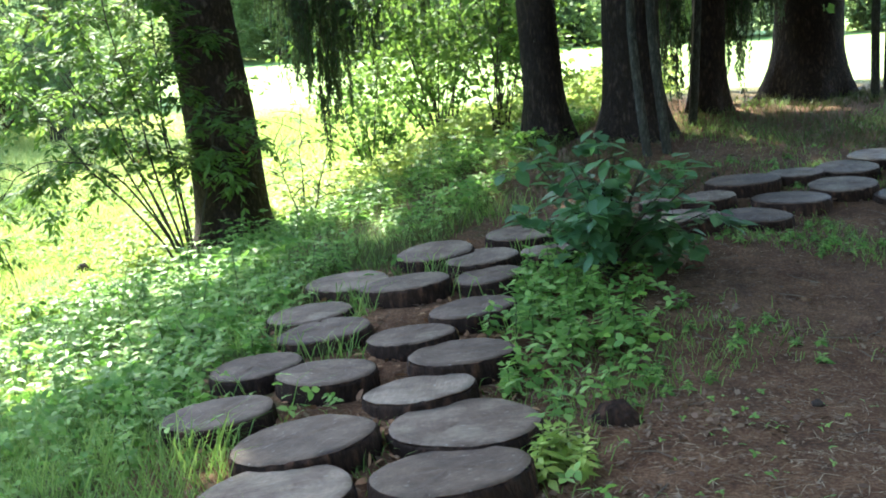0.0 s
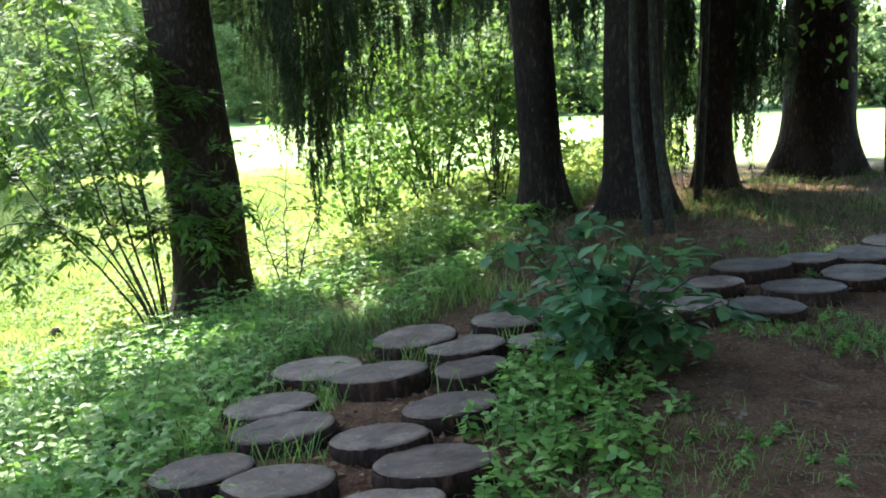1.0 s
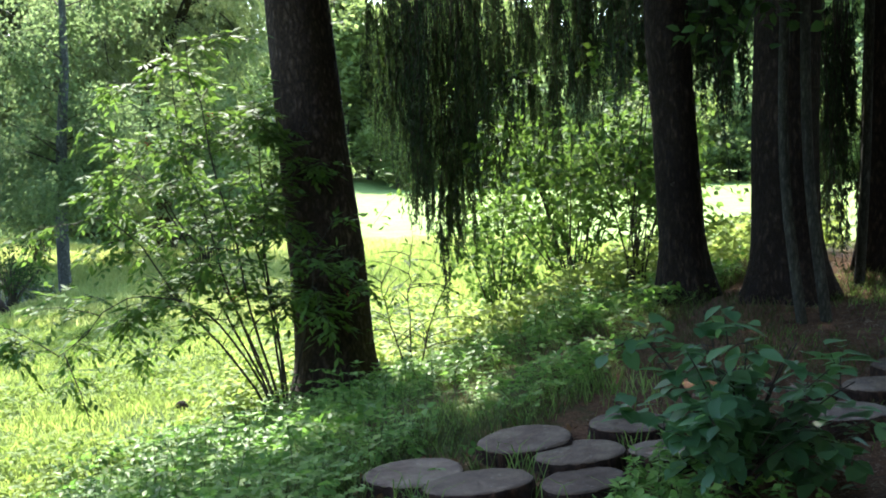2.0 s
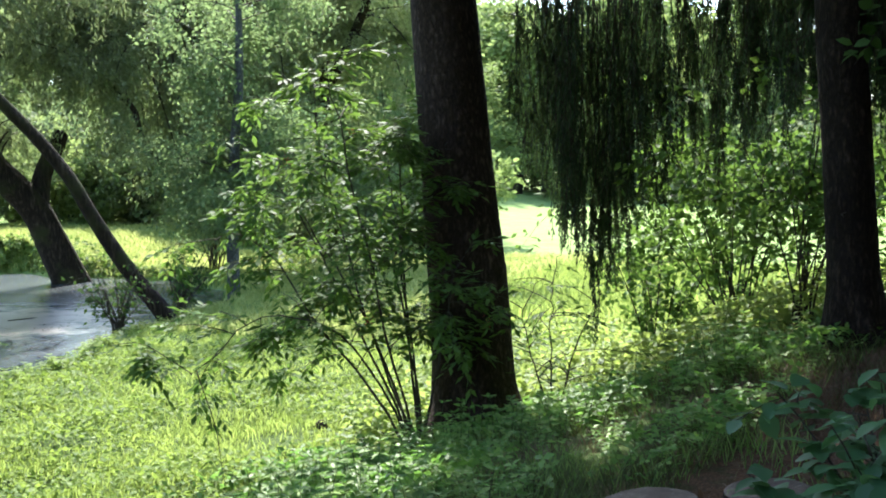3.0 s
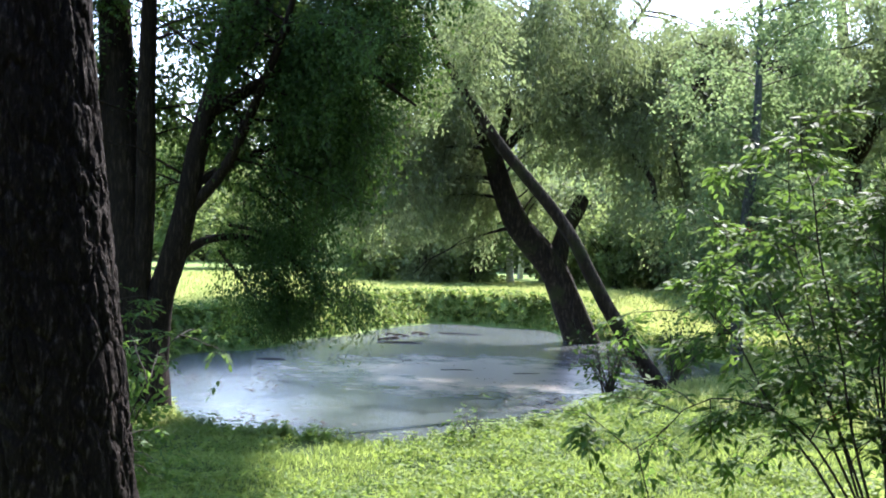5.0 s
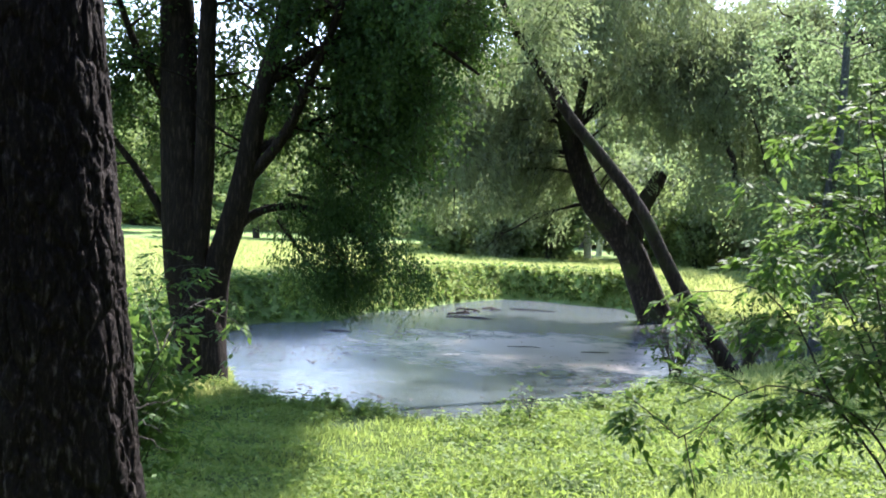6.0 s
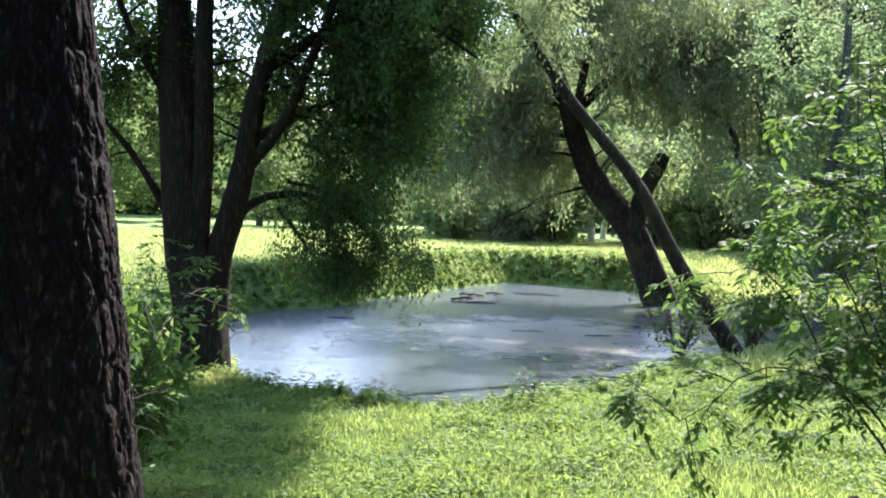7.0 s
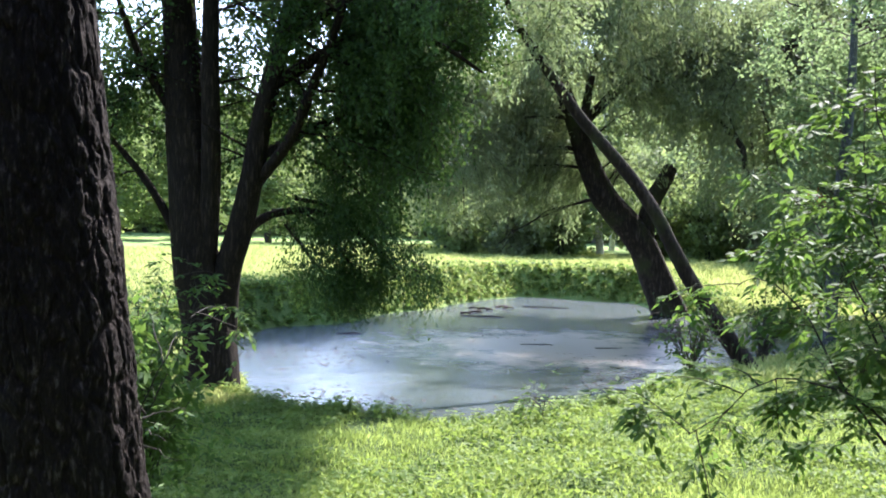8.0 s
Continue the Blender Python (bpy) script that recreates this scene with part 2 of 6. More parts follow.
def ground_material():
    """Bare needle-strewn soil on the ridge path, green turf elsewhere, with a ragged border between."""
    m, nt, bsdf, out = nodes_of("earth_and_turf")
    v = coords(nt, world_space=True)
    sep = nt.nodes.new("ShaderNodeSeparateXYZ")
    nt.links.new(v, sep.inputs[0])
    big, mid, fine = noise_of(nt, v, 0.7, 3.0), noise_of(nt, v, 5.0, 5.0, 0.7), noise_of(nt, v, 60.0, 5.0, 0.75)
    d = math_node(nt, "SUBTRACT", math_node(nt, "MULTIPLY", sep.outputs[0], 0.937), math_node(nt, "MULTIPLY", sep.outputs[1], 0.351))
    edge = math_node(nt, "ADD", d, math_node(nt, "MULTIPLY", math_node(nt, "SUBTRACT", mid, 0.5), 2.2))
    soil_mask = ramp(nt, math_node(nt, "MULTIPLY", math_node(nt, "ADD", edge, 5.4), 0.16), (0.33, (0, 0, 0)), (0.46, (1, 1, 1)))
    near = ramp(nt, math_node(nt, "MULTIPLY", math_node(nt, "SUBTRACT", sep.outputs[1], 13.0), 0.25), (0.0, (1, 1, 1)), (0.6, (0, 0, 0)))
    soil_mask = math_node(nt, "MULTIPLY", soil_mask, near)
    f = math_node(nt, "ADD", math_node(nt, "MULTIPLY", fine, 0.6), math_node(nt, "MULTIPLY", mid, 0.4))
    soil = ramp(nt, f, (0.34, (0.022, 0.010, 0.005)), (0.5, (0.105, 0.053, 0.026)), (0.66, (0.26, 0.155, 0.082)))
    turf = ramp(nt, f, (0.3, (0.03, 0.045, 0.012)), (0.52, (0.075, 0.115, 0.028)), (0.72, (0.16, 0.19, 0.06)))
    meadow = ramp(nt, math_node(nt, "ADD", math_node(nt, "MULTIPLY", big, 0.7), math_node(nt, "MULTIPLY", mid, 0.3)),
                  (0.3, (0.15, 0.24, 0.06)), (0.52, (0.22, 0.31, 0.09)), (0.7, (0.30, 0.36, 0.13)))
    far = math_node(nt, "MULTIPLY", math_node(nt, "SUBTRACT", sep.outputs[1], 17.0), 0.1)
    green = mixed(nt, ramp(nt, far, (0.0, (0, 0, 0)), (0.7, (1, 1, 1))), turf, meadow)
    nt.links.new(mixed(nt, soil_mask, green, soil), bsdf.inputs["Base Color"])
    bsdf.inputs["Roughness"].default_value = 0.95
    bsdf.inputs["Specular IOR Level"].default_value = 0.15
    bumped(nt, bsdf, f, 0.8, 0.04)
    return m


def water_material():
    """Still pond water, filmed over with pale scum and duckweed, a sunlit patch painted in."""
    m, nt, bsdf, out = nodes_of("pond_water")
    v = coords(nt, world_space=True)
    big, mid, fine = noise_of(nt, v, 0.16, 3.0, 0.55), noise_of(nt, v, 1.1, 5.0, 0.7), noise_of(nt, v, 22.0, 4.0, 0.7)
    f = math_node(nt, "ADD", math_node(nt, "MULTIPLY", big, 0.72), math_node(nt, "MULTIPLY", mid, 0.28))
    # one pale patch off the middle paints sunlight on the scum, thin film elsewhere
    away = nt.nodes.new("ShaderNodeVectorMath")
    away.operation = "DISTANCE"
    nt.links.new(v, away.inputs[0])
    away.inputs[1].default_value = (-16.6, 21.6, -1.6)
    sunlit_drift = math_node(nt, "SUBTRACT", 1.0, math_node(nt, "MULTIPLY", away.outputs["Value"], 0.17))
    sunlit_drift = math_node(nt, "ADD", sunlit_drift, math_node(nt, "MULTIPLY", math_node(nt, "SUBTRACT", mid, 0.5), 1.5))
    sunlit_drift = ramp(nt, sunlit_drift, (0.30, (0, 0, 0)), (0.62, (1, 1, 1)))
    film = ramp(nt, f, (0.50, (0, 0, 0)), (0.64, (1, 1, 1)))
    speck = ramp(nt, fine, (0.58, (0, 0, 0)), (0.72, (1, 1, 1)))
    cover = math_node(nt, "ADD", math_node(nt, "MULTIPLY", film, 0.08), 0.11)
    cover = math_node(nt, "ADD", cover, math_node(nt, "MULTIPLY", sunlit_drift, 0.45))
    cover = math_node(nt, "ADD", cover, math_node(nt, "MULTIPLY", speck, 0.10))
    bsdf.inputs["Base Color"].default_value = (0.03, 0.04, 0.045, 1)
    bsdf.inputs["Roughness"].default_value = 0.17
    bsdf.inputs["IOR"].default_value = 1.33
    ripple = noise_of(nt, coords(nt, (1, 1, 1), True), 7.0, 3.0)
    bumped(nt, bsdf, ripple, 0.3, 0.02)
    scum = nt.nodes.new("ShaderNodeBsdfPrincipled")
    nt.links.new(mixed(nt, sunlit_drift, ramp(nt, mid, (0.35, (0.20, 0.28, 0.31)), (0.65, (0.34, 0.37, 0.36))), (0.40, 0.34, 0.265)), scum.inputs["Base Color"])
    scum.inputs["Roughness"].default_value = 0.3
    bumped(nt, scum, ripple, 0.3, 0.03)
    mx = nt.nodes.new("ShaderNodeMixShader")
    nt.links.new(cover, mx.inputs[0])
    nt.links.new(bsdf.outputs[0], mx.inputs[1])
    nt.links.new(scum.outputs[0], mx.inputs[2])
    nt.links.new(mx.outputs[0], out.inputs["Surface"])
    return m


GROUND, WATER, END_GRAIN = ground_material(), water_material(), wood_face_material()
LOG_BARK = bark_material("log_bark", (0.036, 0.020, 0.013), (0.15, 0.07, 0.038), 18.0)
PINE_BARK = bark_material("pine_bark", (0.023, 0.017, 0.014), (0.14, 0.12, 0.105), 24.0, (1, 1, 0.3), 0.6)
SPRUCE_BARK = bark_material("spruce_bark", (0.026, 0.018, 0.013), (0.078, 0.055, 0.040), 22.0, (1, 1, 0.35))
FLAKY_BARK = bark_material("flaky_spruce_bark", (0.045, 0.030, 0.022), (0.14, 0.097, 0.072), 16.0, (1, 1, 0.5), 1.0)
LIME_BARK = bark_material("lime_bark", (0.030, 0.022, 0.015), (0.085, 0.066, 0.047), 20.0, (1, 1, 0.15))
WILLOW_BARK = bark_material("willow_bark", (0.036, 0.026, 0.018), (0.115, 0.09, 0.066), 9.0, (1, 1, 0.2), 1.0, (0.035, 0.04, 0.014))
BIRCH_BARK = plain_material("birch_bark", (0.16, 0.15, 0.14), (0.78, 0.76, 0.72), 5.0)
TWIG = plain_material("twig_bark", (0.024, 0.021, 0.014), (0.06, 0.05, 0.034), 30.0)
SAPLING_BARK = bark_material("sapling_bark", (0.05, 0.048, 0.036), (0.13, 0.125, 0.095), 30.0, (1, 1, 0.3), 0.4)
ALDER_BARK = bark_material("alder_bark", (0.10, 0.105, 0.10), (0.26, 0.265, 0.25), 16.0, (1, 1, 0.5), 0.4)
GREEN_STEM = plain_material("green_stem", (0.04, 0.06, 0.02), (0.09, 0.10, 0.04), 30.0)
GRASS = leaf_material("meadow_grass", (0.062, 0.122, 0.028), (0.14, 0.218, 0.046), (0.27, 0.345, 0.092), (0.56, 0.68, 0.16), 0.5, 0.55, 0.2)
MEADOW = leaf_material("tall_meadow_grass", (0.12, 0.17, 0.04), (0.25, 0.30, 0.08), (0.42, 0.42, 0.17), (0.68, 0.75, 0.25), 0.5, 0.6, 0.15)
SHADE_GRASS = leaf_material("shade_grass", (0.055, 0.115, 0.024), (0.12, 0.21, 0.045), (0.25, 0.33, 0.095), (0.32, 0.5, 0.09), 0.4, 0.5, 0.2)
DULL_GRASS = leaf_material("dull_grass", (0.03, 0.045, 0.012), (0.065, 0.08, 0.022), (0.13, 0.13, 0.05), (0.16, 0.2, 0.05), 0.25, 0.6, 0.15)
HERB = leaf_material("ground_elder_leaf", (0.046, 0.105, 0.024), (0.12, 0.22, 0.046), (0.28, 0.40, 0.105), (0.28, 0.58, 0.09), 0.4, 0.5, 0.22)
ELDER = leaf_material("elder_leaf", (0.022, 0.050, 0.017), (0.046, 0.094, 0.025), (0.10, 0.17, 0.042), (0.34, 0.56, 0.09), 0.31, 0.6, 0.1)
BROAD = leaf_material("broad_shrub_leaf", (0.034, 0.09, 0.038), (0.062, 0.14, 0.058), (0.105, 0.20, 0.082), (0.22, 0.46, 0.10), 0.35, 0.42, 0.4)
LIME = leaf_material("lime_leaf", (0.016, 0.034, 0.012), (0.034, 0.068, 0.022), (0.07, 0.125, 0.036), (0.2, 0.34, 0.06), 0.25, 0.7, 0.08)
WILLOW = leaf_material("willow_leaf", (0.082, 0.104, 0.05), (0.135, 0.155, 0.076), (0.26, 0.27, 0.165), (0.42, 0.56, 0.2), 0.42, 0.65, 0.12)
# Distant leaf: dark tones lifted to put haze into the colour.
WOODS = leaf_material("hazy_woodland_leaf", (0.065, 0.10, 0.038), (0.115, 0.165, 0.055), (0.205, 0.25, 0.09), (0.42, 0.54, 0.17), 0.5, 0.6, 0.15)
ALDER = leaf_material("alder_leaf", (0.05, 0.085, 0.04), (0.095, 0.14, 0.066), (0.16, 0.20, 0.105), (0.36, 0.50, 0.19), 0.5, 0.65, 0.1)
NEEDLE = leaf_material("spruce_needle", (0.014, 0.028, 0.014), (0.028, 0.050, 0.022), (0.055, 0.085, 0.034), (0.10, 0.17, 0.05), 0.22, 0.55, 0.25)
BANK_LEAF = leaf_material("bank_weed_leaf", (0.045, 0.085, 0.02), (0.10, 0.17, 0.036), (0.22, 0.29, 0.07), (0.42, 0.56, 0.10), 0.42, 0.65, 0.1)
YOUNG_LEAF = leaf_material("young_leaf", (0.12, 0.19, 0.03), (0.24, 0.34, 0.06), (0.42, 0.46, 0.12), (0.5, 0.6, 0.12), 0.35, 0.45, 0.3)
LITTER = leaf_material("leaf_litter", (0.06, 0.032, 0.018), (0.12, 0.068, 0.038), (0.21, 0.145, 0.09), (0.3, 0.2, 0.1), 0.15, 0.7)
STRAW = leaf_material("dry_straw", (0.16, 0.11, 0.06), (0.27, 0.20, 0.12), (0.42, 0.34, 0.22), (0.4, 0.32, 0.2), 0.1, 0.7)
CHIP = leaf_material("bark_chip", (0.10, 0.045, 0.02), (0.22, 0.11, 0.05), (0.42, 0.25, 0.12), (0.4, 0.22, 0.1), 0.12, 0.7)
BERRY = plain_material("red_berry", (0.35, 0.03, 0.02), (0.5, 0.05, 0.03), 20.0, 0.35)
DRY_TWIG = plain_material("dry_twig", (0.07, 0.05, 0.035), (0.18, 0.135, 0.09), 40.0)
CLOD = plain_material("earth_clod", (0.02, 0.014, 0.010), (0.06, 0.04, 0.028), 40.0)
LAWN_HERB = leaf_material("lawn_herb_leaf", (0.05, 0.10, 0.02), (0.11, 0.188, 0.038), (0.215, 0.29, 0.075), (0.44, 0.58, 0.10), 0.42, 0.6, 0.15)

# ---- shape of the land ----
POND=[(-15.0,12.6),(-13.6,12.1),(-12.3,12.35),(-11.3,13.05),(-10.5,14.2),(-10.55,16.1),(-10.85,17.5),(-11.6,20.3),(-11.85,22.4),(-12.0,24.2),(-12.2,25.4),(-12.8,26.9),(-14,28.9),(-17.2,31.3),(-19.5,31.7),(-21.9,32),(-24,33),(-25.9,32.4),(-27.6,31.3),(-27.2,29.5),(-25.5,25.3),(-24,22),(-23.2,19.9),(-22.9,18.2),(-21.6,16.2),(-19,14.2),(-17,13.1)]
def sstep(u):
    u=np.clip(u,0,1); return u*u*(3-2*u)
def pond_dist(x,y):
    P=np.array(POND,float); Q=np.roll(P,-1,0); x=np.asarray(x,float);y=np.asarray(y,float)
    best=np.full(x.shape,1e9); inside=np.zeros(x.shape,bool)
    for (ax,ay),(bx,by) in zip(P,Q):
        ex,ey=bx-ax,by-ay; t=np.clip(((x-ax)*ex+(y-ay)*ey)/(ex*ex+ey*ey),0,1)
        best=np.minimum(best,np.hypot(x-ax-t*ex,y-ay-t*ey))
        c=((ay>y)!=(by>y))&(x<ex*(y-ay)/(ey if ey else 1e-9)+ax); inside^=c
    return np.where(inside,-best,best)
def ridge_d(x,y): return (8*(x+1.5)-3*(y-4))/8.54


def bumps(x, y):
    return (0.05 * np.sin(1.9 * x + 0.7 * y) * np.sin(1.3 * y - 0.6 * x) + 0.03 * np.sin(4.1 * x - 1.3 * y + 1.0) * np.sin(3.7 * y + 0.8 * x))


def land(x, y):
    """Height of the ground."""
    x, y = np.asarray(x, float), np.asarray(y, float)
    d, top = ridge_d(x, y), -0.36 + 0.085 * np.clip(y - 5, 0, 7.5)
    low = -1.42 + 0.85 * sstep((-x - 18) / 7)
    k = sstep((d + 5.2) / 6.0) * (1 - sstep((y - 14.2 - 0.12 * x) / 5))
    soft = 0.35 + 0.65 * sstep((-d) / 2.0)
    z = low + (top - low) * k + bumps(x, y) * soft
    s = pond_dist(x, y) + 0.25 * np.sin(1.7 * x + 0.5 * y) * np.sin(1.3 * y)
    return np.where(s < 0, -1.6 - np.minimum(0.6, -0.35 * s), np.minimum(z, -1.58 + (0.35 + 0.75 * sstep((-x - 18.5) / 3)) * s))


# ---- ground and water ----
def axis(lo, hi, step, far):
    mid = np.arange(lo, hi, step)
    grow = np.geomspace(step, far, 26).cumsum()
    return np.concatenate([(lo - grow)[::-1], mid, mid[-1] + grow])


gx, gy = axis(-29, 7, 0.16, 420), axis(-2, 36, 0.16, 420)
X, Y = np.meshgrid(gx, gy, indexing="ij")
Z = land(X, Y)
k, j = np.meshgrid(np.arange(len(gx) - 1), np.arange(len(gy) - 1), indexing="ij")
m = len(gy)
quads = np.stack([k * m + j, (k + 1) * m + j, (k + 1) * m + j + 1, k * m + j + 1], -1).reshape(-1, 4)
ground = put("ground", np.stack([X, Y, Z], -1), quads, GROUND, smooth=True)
tagged(ground, "earthen ridge path sloping to sunlit green lawn and meadow", "ground", kind="structure")

px, py = np.array(POND).T
cx, cy = px.mean(), py.mean()
rim = curve(np.vstack([POND, POND[:1]]), 120)[:-1]
rim = rim + unit(rim - [cx, cy]) * 0.9
n = len(rim)
vw = np.vstack([np.c_[rim, np.full(n, -1.6)], [[cx, cy, -1.6]]])
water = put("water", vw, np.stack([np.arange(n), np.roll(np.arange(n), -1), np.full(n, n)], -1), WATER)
tagged(water, "still pond with pale scum and a painted sunlit patch", "pond", kind="structure")

# ---- log slices of the path: place and width ----
NEAR_SLICES = [(-0.68, 3.79, 0.62), (-0.02, 3.85, 0.61), (0.15, 3.33, 0.57), (-0.36, 3.36, 0.42), (-0.62, 4.3, 0.6), (0.05, 4.39, 0.64),
               (-1.05, 4.71, 0.51), (-0.14, 4.85, 0.53), (-0.60, 5.12, 0.50), (-0.98, 5.36, 0.48), (0.06, 5.28, 0.53), (-0.20, 5.66, 0.48),
               (-0.68, 5.86, 0.52), (-0.81, 6.30, 0.5), (0.15, 6.00, 0.49)]
FAR_SLICES = [(-0.24, 6.55, 0.55), (-0.62, 6.88, 0.55), (0.27, 6.54, 0.43), (0.25, 6.93, 0.47), (-0.05, 7.2, 0.52), (0.52, 7.38, 0.45),
              (0.68, 6.95, 0.36), (1.09, 7.64, 0.38), (1.60, 7.97, 0.3), (2.0, 8.09, 0.39), (1.66, 7.52, 0.56), (2.2, 7.58, 0.5),
              (2.58, 8.0, 0.56), (2.37, 8.54, 0.57), (2.84, 8.70, 0.45), (3.06, 8.27, 0.52), (3.28, 8.78, 0.5), (3.45, 7.98, 0.5),
              (3.68, 9.1, 0.53), (3.8, 8.55, 0.55), (4.2, 9.0, 0.55), (1.25, 7.16, 0.4)]


def log_slice(x, y, width, seed):
    g = np.random.default_rng(100 + seed)
    r = width * 0.5
    base = float(land(x, y))
    high = 0.062 + 0.028 * g.random()
    one = thing("log_slice", "round weathered grey log slice sunk upright into the path", "log slice", (x, y, base), "log slices of the path")
    lean = 0.085 if y < 7.3 else 0.03
    back = float(np.interp(y, [3.5, 5.5, 6.5, 8], [-0.075, -0.055, -0.02, 0.03]))
    one.matrix_basis = pose(x, y, base) @ Euler((g.normal() * 0.02 + back, g.normal() * 0.025 - lean, 0)).to_matrix().to_4x4() @ pose(0, 0, 0, 0, 0, g.random() * 360)
    sides = 40
    a = np.linspace(0, 2 * np.pi, sides, endpoint=False)
    wave = 1 + 0.025 * np.sin(2 * a + g.random() * 6) + 0.018 * np.sin(3 * a + g.random() * 6) + 0.012 * np.sin(5 * a + g.random() * 6)
    ring = np.stack([np.cos(a), np.sin(a)], -1) * wave[:, None]
    # cut face: a domed, lightly dished top with radial checks
    steps = np.array([0.0, 0.2, 0.4, 0.6, 0.78, 0.9, 0.965, 1.0])
    zs = high + np.array([0, 0.001, 0.0, -0.001, -0.001, -0.001, -0.003, -0.009])
    top = [np.array([[0, 0, zs[0]]])]
    checks = g.integers(0, sides, 3)
    for s, z in zip(steps[1:], zs[1:]):
        zz = z + g.normal(size=sides) * 0.0012
        if s < 0.85:
            zz[checks] -= 0.006
        top.append(np.c_[ring * r * 0.985 * s, zz])
    v = np.concatenate(top)
    i = np.arange(sides)
    tri = np.stack([np.zeros(sides, int), 1 + i, 1 + (i + 1) % sides], -1)
    rows = [np.stack([1 + q * sides + i, 1 + (q + 1) * sides + i, 1 + (q + 1) * sides + (i + 1) % sides, 1 + q * sides + (i + 1) % sides], -1) for q in range(len(steps) - 2)]
    put("cut_face", v, [tri, *rows], END_GRAIN, one, smooth=True)
    # bark sleeve, with ridges and the odd gap
    bz = np.array([high - 0.016, high - 0.012, high - 0.03, high * 0.5, 0.0, -0.12])
    br = np.array([0.965, 0.995, 1.01, 1.015, 1.03, 1.03])
    ridge = 1 + 0.010 * g.normal(size=(len(bz), sides)) + 0.010 * g.normal(size=sides)
    vb = np.concatenate([np.c_[ring * r * q * ridge[n_][:, None], np.full(sides, z) + (0.004 * g.normal(size=sides) if n_ < 2 else 0)] for n_, (z, q) in enumerate(zip(bz, br))])
    fb = np.concatenate([np.stack([q * sides + i, (q + 1) * sides + i, (q + 1) * sides + (i + 1) % sides, q * sides + (i + 1) % sides], -1) for q in range(len(bz) - 1)])
    put("bark", vb, fb, LOG_BARK, one, "dark rough bark rim")
    return one


SLICES = NEAR_SLICES + FAR_SLICES
for number, (x, y, w) in enumerate(SLICES):
    log_slice(x, y, w, number)


def off_slices(p, margin=0.0):
    keep = np.ones(len(p), bool)
    for x, y, w in SLICES:
        keep &= np.hypot(p[:, 0] - x, p[:, 1] - y) > w * 0.5 + margin
    return keep


# ---- trees ----
def tree(name, label, at, group=""):
    return thing(name, label, "tree", at, group)


def limb(owner, name, points, radii, material, sides=10, n=16, rough=0.06, seed=1, label=""):
    """A tapered limb through world places, as a part of its tree."""
    at = np.array(owner.location)
    c = curve(np.c_[np.asarray(points, float), np.interp(np.linspace(0, 1, len(points)), np.linspace(0, 1, len(radii)), radii)], n)
    v, f = tube(c[:, :3] - at, np.maximum(c[:, 3], 0.003), sides, rough, seed)
    return put(name, v, f, material, owner, label, smooth=True)


def deep_bark_trunk(owner, points, radii, material, sides, rows, depth, plates, seed):
    """A near trunk whose bark plates and furrows are real relief."""
    at = np.array(owner.location)
    c = curve(np.c_[np.asarray(points, float), radii], rows)
    p, r = c[:, :3] - at, c[:, 3]
    ahead = unit(np.gradient(p, axis=0))
    a = unit(np.cross(ahead, [0.1, 1.0, 0.0]))
    b = np.cross(ahead, a)
    ang = np.linspace(0, 2 * np.pi, sides, endpoint=False)
    rad = np.empty((rows, sides))
    rr = r.mean()
    for n_ in range(rows):
        for s in range(sides):
            q = Vector((math.cos(ang[s]) * rr * plates, math.sin(ang[s]) * rr * plates, p[n_, 2] * plates * 0.3 + seed))
            q += Vector((1, 1, 0.5)) * (0.45 * noise.noise(q * 1.2) + 0.2 * noise.noise(q * 4.0))
            d, _ = noise.voronoi(q)
            gap = min(1.0, (d[1] - d[0]) * 3.6) ** 0.6
            d2, _ = noise.voronoi(Vector((q.x, q.y, q.z * 1.8)) * 2.3)
            scale_gap = min(1.0, (d2[1] - d2[0]) * 5.0)
            rad[n_, s] = depth * (gap - 0.75 + 0.22 * scale_gap + 0.3 * noise.noise(q * 0.9) + 0.1 * noise.noise(q * 9.0))
    rad += r[:, None]
    v = p[:, None] + rad[..., None] * (np.cos(ang)[:, None] * a[:, None] + np.sin(ang)[:, None] * b[:, None])
    k_, j_ = np.meshgrid(np.arange(rows - 1), np.arange(sides), indexing="ij")
    j2 = (j_ + 1) % sides
    f = np.stack([k_ * sides + j_, k_ * sides + j2, (k_ + 1) * sides + j2, (k_ + 1) * sides + j_], -1).reshape(-1, 4)
    return put("trunk", v, f, material, owner, smooth=True)


def spruce_crown(owner, line, low, high, reach, boughs, strands, gen, long_strand=0.55):
    """Boughs that sweep out and down from the trunk, hung with long needled strands."""
    at = np.array(owner.location)
    g = gen
    h = low + (high - low) * g.random(boughs) ** 1.15
    p = np.stack([np.interp(h, line[:, 2], line[:, q]) for q in range(2)] + [h], -1)
    az = g.random(boughs) * 2 * np.pi
    out = np.stack([np.cos(az), np.sin(az), 0 * az], -1)
    ln = reach * (1.05 - 0.9 * (h - low) / (high - low)) * (0.7 + 0.5 * g.random(boughs))
    s = np.linspace(0, 1, 7)
    bl = p[:, None] + out[:, None] * (ln[:, None] * s)[..., None] + UP * (ln[:, None] * (0.18 * s - 0.5 * s**2 + 0.12 * s**3))[..., None]
    v, f = twigs(bl - at, 0.028 + 0.012 * ln, 0.006, 5)
    put("bough", v, f, TWIG, owner, "drooping dark boughs", kind="stuff")
    return bl


